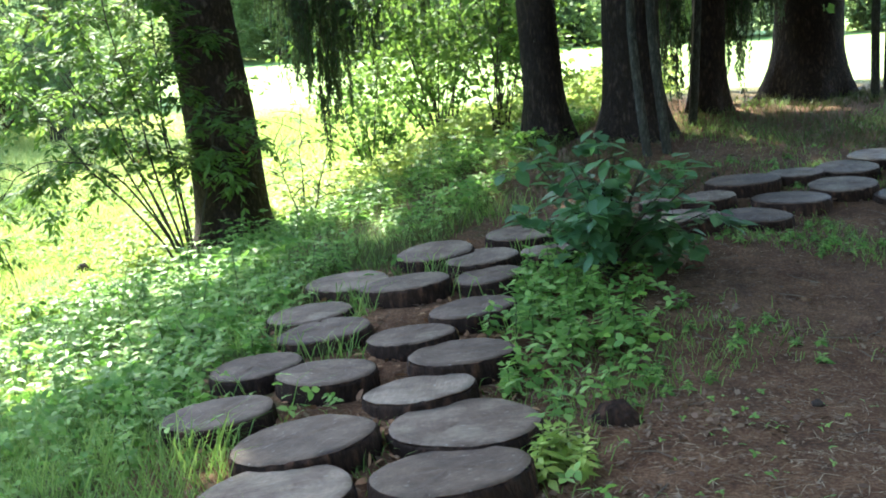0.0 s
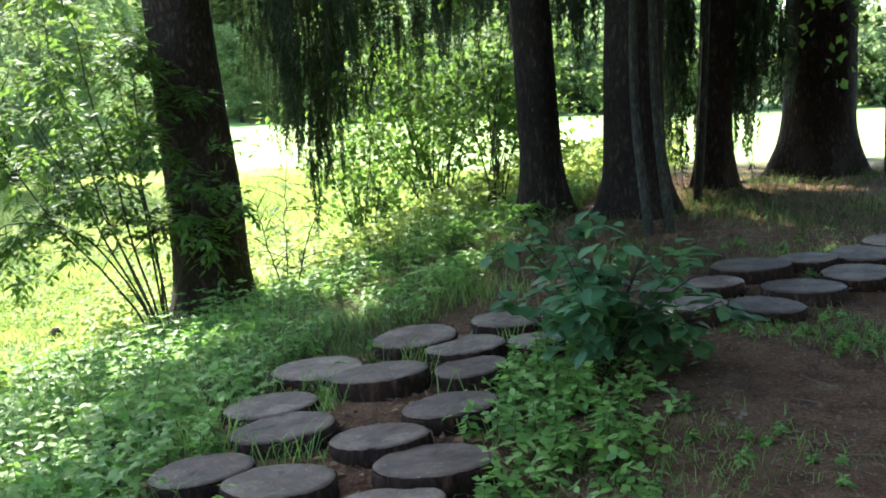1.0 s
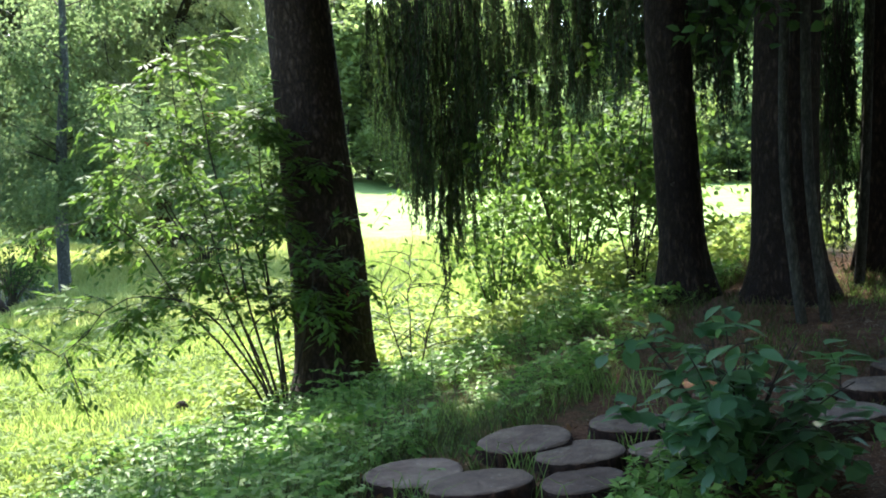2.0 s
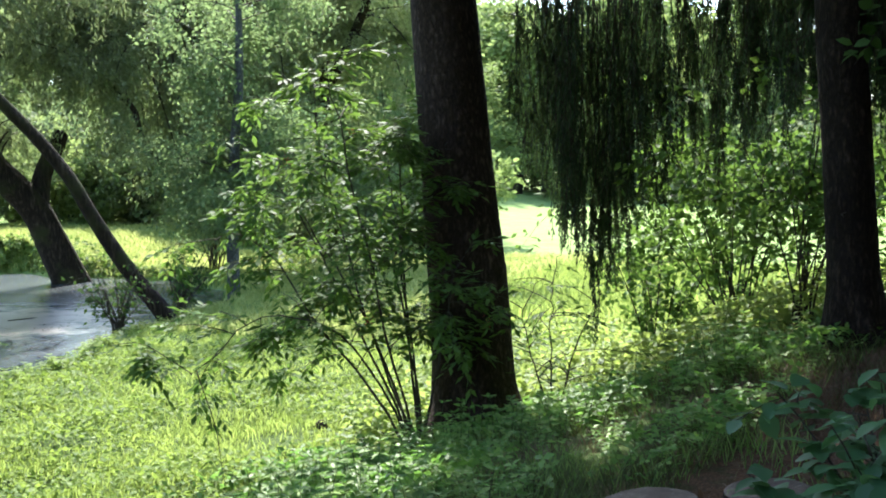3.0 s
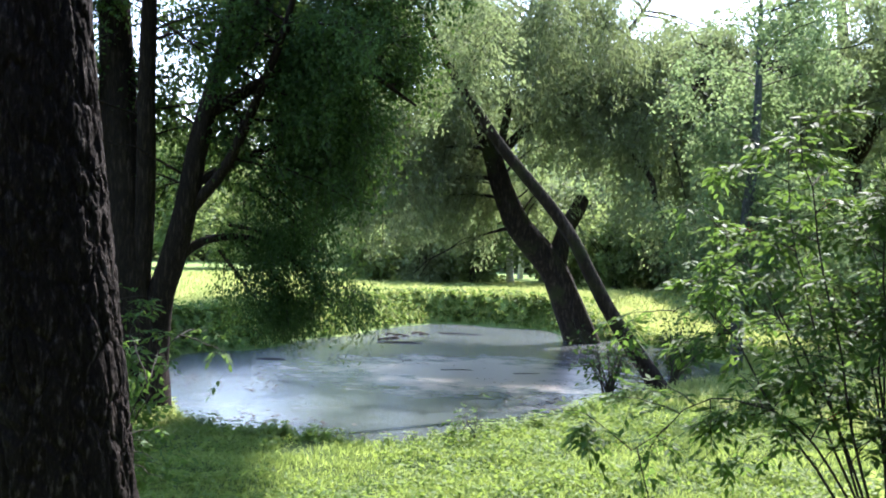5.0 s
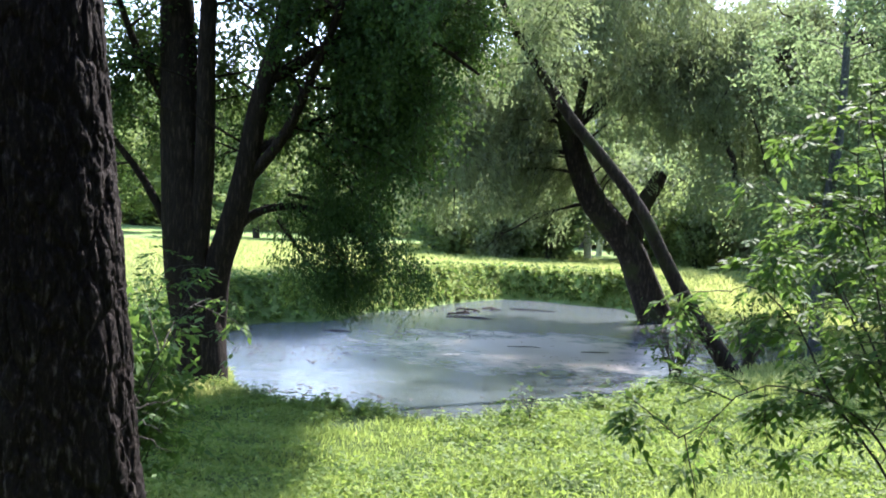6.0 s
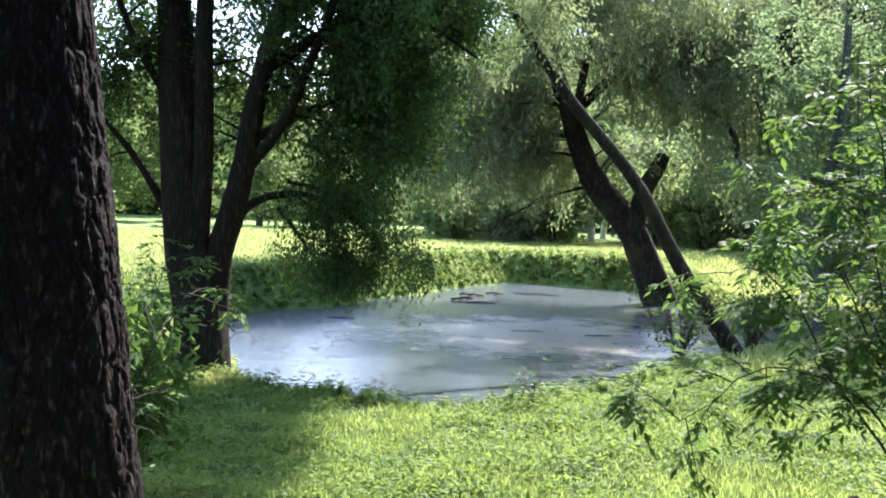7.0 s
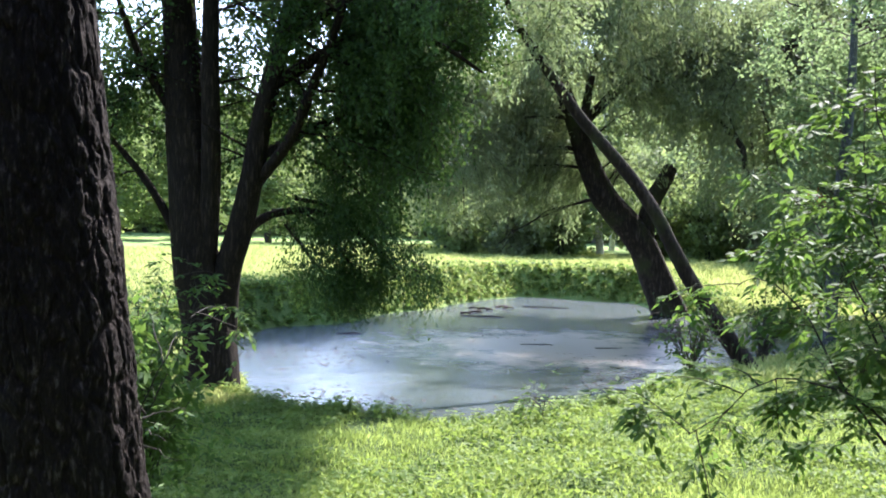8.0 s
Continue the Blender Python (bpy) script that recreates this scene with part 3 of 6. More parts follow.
def hung_strands(lines, count, length, gen, at):
    """Strands of needles that hang from lines; returns stems and needles."""
    g = gen
    start, _ = on_lines(lines, count, 0.04, g)
    ln = length * (0.35 + 0.9 * g.random(count))
    s = np.linspace(0, 1, 6)
    sway = g.normal(size=(count, 2)) * 0.07
    st = start[:, None] + np.concatenate([sway[:, None] * (ln[:, None] * s**1.5)[..., None], -(ln[:, None] * s)[..., None]], -1)
    st += g.normal(size=st.shape) * 0.008
    stems = twigs(st - at, 0.006, 0.0025, 3)
    per = 46
    i = np.repeat(np.arange(count), per)
    u = g.random(count * per) * 4.999
    j_ = u.astype(int)
    t = (u - j_)[:, None]
    pos = st[i, j_] * (1 - t) + st[i, j_ + 1] * t
    az = g.random(count * per) * 2 * np.pi
    way = unit(np.stack([np.cos(az), np.sin(az), -1.3 - 0.8 * g.random(count * per)], -1))
    thin = (1 - 0.45 * u / 5) * (0.8 + 0.5 * g.random(count * per))
    nl = leaves(pos - at, way, np.cross(way, UP), 0.066 * thin, 0.017 * thin, 0.05)
    return stems, nl


def needle_sprays(lines, per, gen, at, size=0.32, clear=-9.0):
    """Flat hanging sprays of needles for the high boughs."""
    g = gen
    pos, along = on_lines(lines, int(len(lines) * per * 1.8), 0.08, g)
    high = pos[:, 2] > clear
    pos, along = pos[high], along[high]
    way = unit(along * 0.4 + g.normal(size=pos.shape) * 0.45 + [0, 0, -0.9])
    return leaves(pos - at, way, unit(g.normal(size=pos.shape)), size * (0.5 + 0.9 * g.random(len(pos))), 0.062, 0.1)


def spruce(points, radii, low, top, reach, boughs, strands, seed, label, sides=28, name="spruce_tree", dense=150, clear=4.4, bark=SPRUCE_BARK):
    g = np.random.default_rng(seed)
    pts = np.asarray(points, float)
    at = (pts[0, 0], pts[0, 1], float(land(pts[0, 0], pts[0, 1])))
    one = tree(name, label, at, "spruces along the ridge")
    pts[0, 2] = at[2] - 0.25
    c = curve(np.c_[pts, radii], 60)
    p, r = c[:, :3], c[:, 3].copy()
    foot = np.clip(1 - (p[:, 2] - at[2]) / 0.75, 0, 1.2)
    r = r * (1 + 0.38 * foot**2)
    ang = np.linspace(0, 2 * np.pi, sides, endpoint=False)
    v, f = tube(p - np.array(at), r, sides, 0.035, seed)
    # root flare: spread lobes near the ground
    vv = v[:-1].reshape(len(p), sides, 3)
    lobes = 1 + 0.16 * (foot**2)[:, None] * np.sin(5 * ang + seed)
    mid_ = (p - np.array(at))[:, None]
    vv = mid_ + (vv - mid_) * lobes[..., None]
    v = np.vstack([vv.reshape(-1, 3), v[-1:]])
    put("trunk", v, f, bark, one, smooth=True)
    if boughs:
        bl = spruce_crown(one, p, low, top, reach, boughs, strands, g)
        lowest = bl[np.argsort(bl[:, 0, 2])]
        v1 = needle_sprays(lowest, dense * 1.5, g, at, 0.34, clear)
        put("needles", *v1, NEEDLE, one, "dark green hanging needle sprays", kind="stuff")
    # dry snags on the lower trunk
    q = rng.integers(8, 40, 9)
    az = g.random(9) * 6.28
    s = np.linspace(0, 1, 4)
    out = np.stack([np.cos(az), np.sin(az), -0.25 + 0.3 * g.random(9)], -1)
    sn = p[q][:, None] + out[:, None] * (s * 0.45)[None, :, None] + g.normal(size=(9, 4, 3)) * 0.015
    for q in sn:
        put("dry_snag", *twigs(q[None] - np.array(at), 0.008, 0.003, 4), TWIG, one)
    return one


spruce([(-2.30, 12.15, -0.95), (-2.37, 12.2, 0.3), (-2.47, 12.24, 1.5), (-2.62, 12.3, 3.2), (-3.0, 12.4, 8), (-3.4, 12.5, 21)],
            [0.42, 0.39, 0.355, 0.325, 0.25, 0.03], 5.7, 21, 3.6, 235, 0, 21, "tall leaning spruce with dark flaky bark above the lawn", dense=200, bark=FLAKY_BARK)
T2 = spruce([(1.14, 11.25, 0.1), (1.06, 11.25, 1.5), (0.97, 11.25, 3.4), (0.9, 11.3, 8), (0.8, 11.3, 22)],
            [0.215, 0.195, 0.19, 0.16, 0.02], 5.2, 21, 3.8, 190, 0, 22, "straight dark spruce trunk with spreading root foot")
T3 = spruce([(1.96, 10.95, 0.1), (1.95, 10.95, 1.5), (1.98, 10.95, 3.4), (2.0, 11, 8), (2.1, 11.1, 22)],
            [0.30, 0.275, 0.265, 0.2, 0.02], 4.6, 21, 4.2, 210, 0, 23, "thick dark spruce trunk with rough bark")
T4 = spruce([(2.98, 12.1, 0.2), (3.0, 12.1, 1.5), (3.05, 12.1, 3.4), (3.1, 12.1, 8), (3.1, 12.1, 20)],
            [0.185, 0.175, 0.17, 0.14, 0.02], 4.0, 19, 4.0, 170, 0, 24, "slender dark spruce trunk among others on the ridge")
spruce([(4.35, 13.0, 0.2), (4.38, 13.0, 1.5), (4.4, 13.0, 3.4), (4.5, 13.0, 8), (4.5, 13.0, 23)],
            [0.41, 0.385, 0.37, 0.28, 0.02], 4.2, 22, 4.8, 230, 0, 25, "massive old spruce trunk with wide root flare")
# Hidden from view: added so that its crown shades the ridge.
spruce([(4.35, 17.4, -0.6), (4.35, 17.4, 4), (4.35, 17.4, 9), (4.35, 17.4, 22)], [0.22, 0.2, 0.16, 0.02], 4.0, 21, 4.6, 170, 0, 27, "unseen spruce added behind the ridge trunks for its shadow")
# Also out of view, added for shade over the path.
spruce([(4.2, 5.5, -0.3), (4.2, 5.5, 4), (4.2, 5.5, 8), (4.2, 5.5, 21)],
            [0.3, 0.26, 0.22, 0.02], 5.0, 20, 4.4, 130, 0, 26, "unseen tall spruce added to shade the bare path")

# unseen spruces added behind and beside the walker to block skylight
spruce([(3.6, -2.6, -0.4), (3.6, -2.6, 4), (3.6, -2.6, 8), (3.6, -2.6, 20)], [0.3, 0.26, 0.22, 0.02], 4.2, 20, 4.6, 130, 0, 28, "unseen spruce added behind the bare path to block skylight")
spruce([(-2.2, -4.6, -0.6), (-2.2, -4.6, 4), (-2.2, -4.6, 8), (-2.2, -4.6, 20)], [0.28, 0.25, 0.2, 0.02], 4.2, 20, 4.4, 120, 0, 29, "unseen spruce added at the foot of the ridge path to block skylight")
spruce([(7.2, 2.2, -0.3), (7.2, 2.2, 4), (7.2, 2.2, 8), (7.2, 2.2, 20)], [0.3, 0.26, 0.22, 0.02], 3.2, 20, 4.4, 130, 0, 30, "unseen spruce added to shade the bare soil")
spruce([(7.8, 8.4, 0.0), (7.8, 8.4, 4), (7.8, 8.4, 8), (7.8, 8.4, 20)], [0.3, 0.26, 0.22, 0.02], 2.6, 20, 4.4, 140, 0, 34, "unseen spruce added on the far side of the bare soil for shade")

# Low-crowned spruce and its copies screen the sky, out of view.
screen_spruce = spruce([(1.2, -8.5, -0.5), (1.2, -8.5, 4), (1.2, -8.5, 8), (1.2, -8.5, 20)], [0.3, 0.26, 0.22, 0.02], 1.6, 20, 4.6, 150, 0, 35, "unseen bushy spruce added to close off skylight behind the path", clear=0.6)
for x, y, turn, tall in [(-5.5, -9.5, 70, 1.0), (6.2, -7.5, 140, 0.9), (11, -3.5, 200, 1.0), (12, 4.0, 250, 1.1), (12.5, 11.5, 30, 1.0), (-10.5, -6.5, 310, 0.9), (4.0, -13.5, 20, 1.1)]:
    copy_thing(screen_spruce, pose(x, y, float(land(x, y)), 0, 0, turn) @ Matrix.Scale(tall, 4))

# low boughs that hang across the view between two trunks
g = np.random.default_rng(5)
at = np.array(T2.location)
p2 = np.array([0.98, 11.3, 4.6])
ends = np.array([(-1.8, 13.3, 3.3), (-1.6, 13.6, 3.4), (-1.0, 13.9, 3.4), (-0.5, 13.7, 3.5), (0.1, 14.2, 3.4), (0.6, 14.5, 3.6), (-1.5, 13.2, 3.9), (-0.2, 13.0, 3.8), (-1.9, 14.1, 4.1)])
s = np.linspace(0, 1, 9)
big = p2 + (ends - p2)[:, None] * s[None, :, None] + UP * (np.sin(s * np.pi) * 0.5)[None, :, None]
put("low_bough", *twigs(big - at, 0.035, 0.01, 6), TWIG, T2, "long low bough")
low_side = offshoots(big, 60, 0.8, 0.75, 0.25, 0.0, 0.3, 5, g)
put("side_twig", *twigs(low_side - at, 0.010, 0.004, 4), TWIG, T2, kind="stuff")
spread_twigs = np.concatenate([offshoots(big, 120, 0.7, 0.7, 0.2, 0, 0.3, 9, g), big])
stems1, n1 = hung_strands(spread_twigs[spread_twigs[:, :, 0].min(1) > -1.85], 620, 0.9, g, at)


def drape(roots, drop, per, spread, strands, g, at):
    """Long pendulous twigs clothed in needle strands."""
    n = len(roots) * per
    roots = np.repeat(np.asarray(roots, float), per, 0) + g.normal(size=(n, 3)) * spread
    drop = np.repeat(np.asarray(drop, float), per) * (0.68 + 0.36 * g.random(n))
    s = np.linspace(0, 1, 9)
    hang = roots[:, None] - UP * (drop[:, None] * s)[..., None] + g.normal(size=(n, 1, 3)) * [0.12, 0.12, 0] * (s**1.3)[None, :, None] + g.normal(size=(n, 9, 3)) * 0.02
    st, nl = hung_strands(hang, strands, 0.55, g, at)
    return join(st, twigs(hang - at, 0.009, 0.003, 4)), nl


roots = [(-1.82, 13.3, 3.4), (-1.7, 13.5, 3.3), (-1.55, 13.4, 3.4), (-1.4, 13.3, 3.5), (-1.25, 13.6, 3.4), (-1.1, 13.4, 3.5), (-0.95, 13.7, 3.5), (-0.7, 13.4, 3.5), (-0.4, 13.6, 3.5), (-0.1, 13.5, 3.6), (0.25, 13.6, 3.6), (0.5, 13.3, 3.6), (0.7, 12.8, 3.7), (0.82, 12.5, 3.8)]
stems2, n2 = drape(roots, [1.5, 1.9, 2.6, 3.0, 3.05, 2.7, 2.2, 1.8, 1.6, 1.7, 1.5, 1.3, 1.4, 1.6], 9, [0.11, 0.3, 0.2], 1550, g, at)
put("hanging_twig", *join(stems1, stems2), TWIG, T2, kind="stuff")
put("hanging_needles", *join(n1, n2), NEEDLE, T2, "curtain of dark drooping needle strands", kind="stuff")
at = np.array(T3.location)
roots = [(1.28, 11.6, 3.9), (1.4, 11.7, 3.8), (1.52, 11.6, 3.8), (1.62, 11.8, 3.9), (1.45, 12.0, 3.9)]
big = np.array([(1.97, 10.95, 4.1)]) + (np.array(roots) - [1.97, 10.95, 4.1])[:, None] * np.linspace(0, 1, 6)[None, :, None]
put("low_bough", *twigs(big - at, 0.022, 0.01, 5), TWIG, T3, "short low boughs")
stems3, n3 = drape(roots, [1.9, 1.6, 1.8, 2.0, 1.5], 6, [0.08, 0.12, 0.15], 420, g, at)
put("hanging_twig", *stems3, TWIG, T3, kind="stuff")
put("hanging_needles", *n3, NEEDLE, T3, "thin curtain of needle strands", kind="stuff")
# short curtains on both sides of the slender trunk
at = np.array(T4.location)
roots = [(2.5, 12.35, 2.9), (2.65, 12.3, 2.9), (2.8, 12.35, 3.0), (3.25, 12.4, 2.8), (3.45, 12.45, 2.7), (3.65, 12.5, 2.7), (3.5, 12.1, 2.9), (2.6, 12.6, 3.0), (3.3, 12.2, 2.8)]
big = np.array([(3.05, 12.1, 3.1)]) + (np.array(roots) - [3.05, 12.1, 3.1])[:, None] * np.linspace(0, 1, 6)[None, :, None]
put("low_bough", *twigs(big - at, 0.022, 0.01, 5), TWIG, T4, "short low boughs")
stems4, n4 = drape(roots, [2.1, 2.15, 2.0, 1.9, 1.5, 1.4, 1.5, 1.9, 1.8], 6, [0.09, 0.15, 0.1], 700, g, at)
put("hanging_twig", *stems4, TWIG, T4, kind="stuff")
put("hanging_needles", *n4, NEEDLE, T4, "ragged dark curtain of needle strands", kind="stuff")

# young stems on the ridge
for number, (base, tip, r) in enumerate([((1.90, 9.9, 0), (1.69, 9.85, 4.4), 0.042), ((2.09, 9.95, 0), (1.90, 9.95, 4.6), 0.045),
                                         ((2.62, 11.3, 0), (2.80, 11.35, 3.8), 0.045), ((4.9, 12.3, 0), (4.98, 12.3, 4.6), 0.05), ((5.15, 12.6, 0), (5.3, 12.6, 4.6), 0.05)]):
    base = (base[0], base[1], float(land(base[0], base[1])))
    one = tree("sapling", "slim dark young tree stem on the ridge", base, "young stems on the ridge")
    b0, b1 = np.array(base) - [0, 0, 0.1], np.array(tip)
    mids = [b0, b0 * 0.7 + b1 * 0.3 + g.normal(size=3) * [0.04, 0.03, 0], b0 * 0.3 + b1 * 0.7 + g.normal(size=3) * [0.04, 0.03, 0], b1]
    limb(one, "trunk", mids, [r, r * 0.9, r * 0.75, r * 0.55], SAPLING_BARK, 10, 14, 0.05, number)
    line = curve(mids, 8)[None]
    br = offshoots(line, 10, 0.9, 0.75, 0.1, 0.1, 0.7, 5, g)
    put("branch", *twigs(br - np.array(base), 0.010, 0.003, 4), TWIG, one)
    if number == 3:
        br = np.concatenate([br, np.array(tip) * 0.6 + b0 * 0.4 + (np.array([(3.35, 11.1, 1.5), (3.6, 11.1, 1.65), (3.85, 11.0, 1.25), (4.1, 11.1, 1.6)]) - (np.array(tip) * 0.6 + b0 * 0.4))[:, None] * (np.linspace(0, 1, 5) ** 0.8)[None, :, None] + UP * (np.sin(np.linspace(0, 1, 5) * 3.14) * 0.35)[None, :, None]])
    if number < 2:
        low_ends = np.array([(1.0, 9.55, 2.15), (1.25, 9.5, 1.95), (1.5, 9.6, 2.3), (1.15, 9.7, 2.6), (1.75, 9.5, 2.1)]) + [0.12 * number, -0.1 * number, 0.15 * number]
        fork = np.array(tip) * 0.62 + b0 * 0.38
        low_branch = fork + (low_ends - fork)[:, None] * np.linspace(0, 1, 5)[None, :, None] + UP * (np.sin(np.linspace(0, 1, 5) * 3.14) * 0.2)[None, :, None]
        put("low_branch", *twigs(low_branch - np.array(base), 0.010, 0.003, 4), TWIG, one)
        pos, al = on_lines(low_branch, 110, 0.07, g)
        # Darker leaf material than the sapling's crown: overhead shade put into the colour.
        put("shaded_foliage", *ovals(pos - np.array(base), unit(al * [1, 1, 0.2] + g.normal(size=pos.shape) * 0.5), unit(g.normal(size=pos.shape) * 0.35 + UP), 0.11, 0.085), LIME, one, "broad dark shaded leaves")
    pos, al = on_lines(br, 520 if number == 3 else 300, 0.09, g)
    put("foliage", *leaves(pos - np.array(base), unit(al + g.normal(size=pos.shape) * 0.7), unit(g.normal(size=pos.shape) + UP), 0.11, 0.075), ELDER, one)

# near pine
PINE_LINE = [(-5.12, 5.79, -0.94), (-5.2, 5.75, -0.15), (-5.33, 5.69, 0.89), (-5.43, 5.63, 1.78), (-5.57, 5.56, 3.11)]
PINE_FOOT = (-5.12, 5.79, float(land(-5.12, 5.79)))
PINE = tree("pine_tree", "thick pine trunk with deeply furrowed grey-brown bark", PINE_FOOT)
deep_bark_trunk(PINE, PINE_LINE, [0.49, 0.44, 0.425, 0.41, 0.39], PINE_BARK, 300, 420, 0.03, 9.5, 3.0)
limb(PINE, "upper_trunk", [PINE_LINE[-1], (PINE_LINE[-1][0] - 0.3, PINE_LINE[-1][1] - 0.7, 8), (PINE_LINE[-1][0] - 0.5, PINE_LINE[-1][1] - 1.2, 16)], [0.39, 0.28, 0.12], PINE_BARK, 16)
bl = spruce_crown(PINE, np.array([(-5.4, 4.9, 7.5), (-5.6, 4.5, 16)]), 8.5, 16, 3.0, 26, 0, g)
put("needles", *needle_sprays(bl, 60, g, np.array(PINE.location)), NEEDLE, PINE)

# many-stemmed lime by the water
LIME_AT = (-14.55, 11.85, float(land(-14.55, 11.85)))
lime = tree("lime_tree", "many-stemmed dark lime tree at the water's edge", LIME_AT)
g = np.random.default_rng(8)
limbs = [
    ([(-14.57, 11.8, -1.7), (-14.60, 11.78, -0.55), (-14.73, 11.62, 0.42), (-14.80, 11.54, 1.47), (-14.87, 11.47, 2.61), (-14.92, 11.41, 3.65), (-15.1, 11.3, 6.5), (-15.2, 11.2, 11)], [0.50, 0.41, 0.37, 0.35, 0.32, 0.28, 0.2, 0.04]),
    ([(-14.60, 11.66, 0.3), (-14.46, 11.68, 1.74), (-14.40, 11.64, 2.78), (-14.34, 11.58, 3.62), (-14.2, 11.5, 5.5), (-14, 11.3, 10)], [0.2, 0.16, 0.145, 0.135, 0.11, 0.03]),
    ([(-14.55, 11.93, -0.7), (-14.42, 11.95, 0.35), (-14.22, 12.06, 1.06), (-14.02, 12.16, 1.94), (-13.86, 12.24, 2.89), (-13.65, 12.37, 3.83), (-13.3, 12.6, 5.6), (-12.9, 12.9, 9)], [0.26, 0.22, 0.2, 0.18, 0.16, 0.14, 0.1, 0.03]),
    ([(-14.06, 12.19, 1.75), (-13.44, 12.44, 2.46), (-12.94, 12.58, 3.38), (-12.45, 12.7, 4.42), (-11.8, 12.9, 6.5)], [0.10, 0.085, 0.07, 0.055, 0.02]),
    ([(-14.25, 11.99, 0.8), (-14.07, 12.26, 1.2), (-13.86, 12.64, 1.39), (-13.52, 13.15, 1.37), (-13.1, 13.74, 0.95), (-12.85, 14.1, 0.45)], [0.085, 0.075, 0.06, 0.045, 0.03, 0.01]),
    ([(-14.85, 11.5, 0.7), (-15.17, 11.1, 1.63), (-15.44, 10.74, 2.22), (-15.7, 10.4, 2.7)], [0.08, 0.065, 0.05, 0.03]),
    ([(-14.88, 11.42, 2.6), (-15.08, 10.91, 3.52), (-15.08, 10.58, 4.16), (-15.1, 10.2, 5.2)], [0.07, 0.06, 0.05, 0.02]),
    ([(-13.6, 12.4, 3.9), (-13.1, 13.1, 4.6), (-12.9, 13.5, 4.7), (-12.7, 13.8, 4.4)], [0.08, 0.06, 0.045, 0.015]),
    ([(-13.75, 12.3, 3.3), (-13.0, 13.2, 4.0), (-12.3, 14.1, 4.1), (-11.8, 14.9, 3.6)], [0.10, 0.08, 0.055, 0.02]),
    ([(-13.95, 12.2, 2.2), (-13.4, 12.9, 2.7), (-12.8, 13.7, 3.1), (-12.35, 14.3, 2.9)], [0.075, 0.06, 0.04, 0.015]),
    ([(-13.6, 12.4, 3.9), (-12.8, 13.4, 6.0), (-12.0, 15.2, 7.2), (-11.4, 16.8, 7.8)], [0.12, 0.1, 0.07, 0.02]),
]
for number, (pts, rad) in enumerate(limbs):
    limb(lime, "trunk" if number < 3 else "limb", pts, rad, LIME_BARK, 18 if number < 3 else 8, 26, 0.05, number)
lines = np.stack([curve(p_, 12) for p_, _ in limbs])
view = unit(np.array([-15.35, 8.5, 0.0]))


def crown_floor(p):
    """Lowest height of the foliage, by the distance along the shore from the trunk."""
    along = (p[:, :2] - LIME_AT[:2]) @ [0.668, 0.744]
    return np.interp(along, [-3, -1.2, 0.2, 1.0, 1.8, 3.0, 3.8, 4.5, 5.2, 6], [0.7, 0.9, 1.5, 1.4, 1.0, 1.0, 1.9, 2.8, 5.4, 7.5])


b1 = np.concatenate([offshoots(lines[[0, 1, 2]], 60, 2.4, 0.8, 0.15, 0.15, 0.4, 6, g), offshoots(lines[[3, 7, 8, 9]], 110, 1.7, 0.75, 0.2, 0.0, 0.25, 6, g),
                     offshoots(lines[[5, 6]], 27, 1.4, 0.7, 0.2, 0.0, 0.3, 6, g), offshoots(lines[[10]], 46, 2.0, 0.8, 0.1, 0.1, 0.35, 6, g), offshoots(lines[[0, 1, 2, 3]], 40, 1.7, 0.8, 0.2, 0.05, 0.25, 6, g)])
b1 = b1[(((b1[:, -1] - b1[:, 0]) @ view > -0.5) | (b1[:, 0, 2] > 4.6)) & (b1[:, -1, 2] > crown_floor(b1[:, -1]) - 0.1)]
open_side = (b1[:, -1, :2] - LIME_AT[:2]) @ [0.668, 0.744] < -0.2
b1 = b1[~open_side | (g.random(len(b1)) < 0.5)]
b2 = offshoots(b1, 2900, 0.7, 0.7, 0.35, 0.0, 0.15, 5, g)
b2 = b2[b2[:, -1, 2] > crown_floor(b2[:, -1]) + 0.25 * g.normal(size=len(b2))]
away_from = (b2.mean(1) - LIME_AT) @ unit(np.array([-15.35, 8.5, 0.0]))
b2 = b2[(away_from > -0.1) | (np.abs((b2.mean(1)[:, :2] - LIME_AT[:2]) @ [0.668, 0.744]) > 1.0) | (b2[:, 0, 2] > 5.2)]
put("branch", *twigs(b1 - np.array(LIME_AT), 0.022, 0.006, 4), LIME_BARK, lime, kind="stuff")
put("twig", *twigs(b2 - np.array(LIME_AT), 0.006, 0.002, 3), TWIG, lime, kind="stuff")
pos, al = on_lines(b2, 125000, 0.10, g)
put("crown", *leaves(pos - np.array(LIME_AT), unit(al * 0.5 + g.normal(size=pos.shape) * 0.6 + [0, 0, -0.45]), unit(g.normal(size=pos.shape) * 0.8 + UP),
                     0.06 + 0.045 * g.random(len(pos)), 0.04 + 0.025 * g.random(len(pos))), LIME, lime, "dense dark green foliage", kind="stuff")
# foliage that sweeps down over the water
sweep = np.stack([curve(q, 12) for q in ([(-14.0, 12.5, 1.4), (-13.65, 12.95, 1.35), (-13.3, 13.4, 0.75), (-13.05, 13.75, 0.0)],
                                         [(-13.8, 12.8, 1.6), (-13.35, 13.35, 1.4), (-12.95, 13.9, 0.7), (-12.6, 14.4, -0.2)],
                                         [(-13.6, 13.0, 2.2), (-13.2, 13.5, 1.8), (-12.85, 13.95, 1.1), (-12.6, 14.3, 0.5)],
                                         [(-13.9, 12.7, 1.2), (-13.6, 13.05, 0.6), (-13.4, 13.3, 0.2), (-13.2, 13.5, -0.25)])])
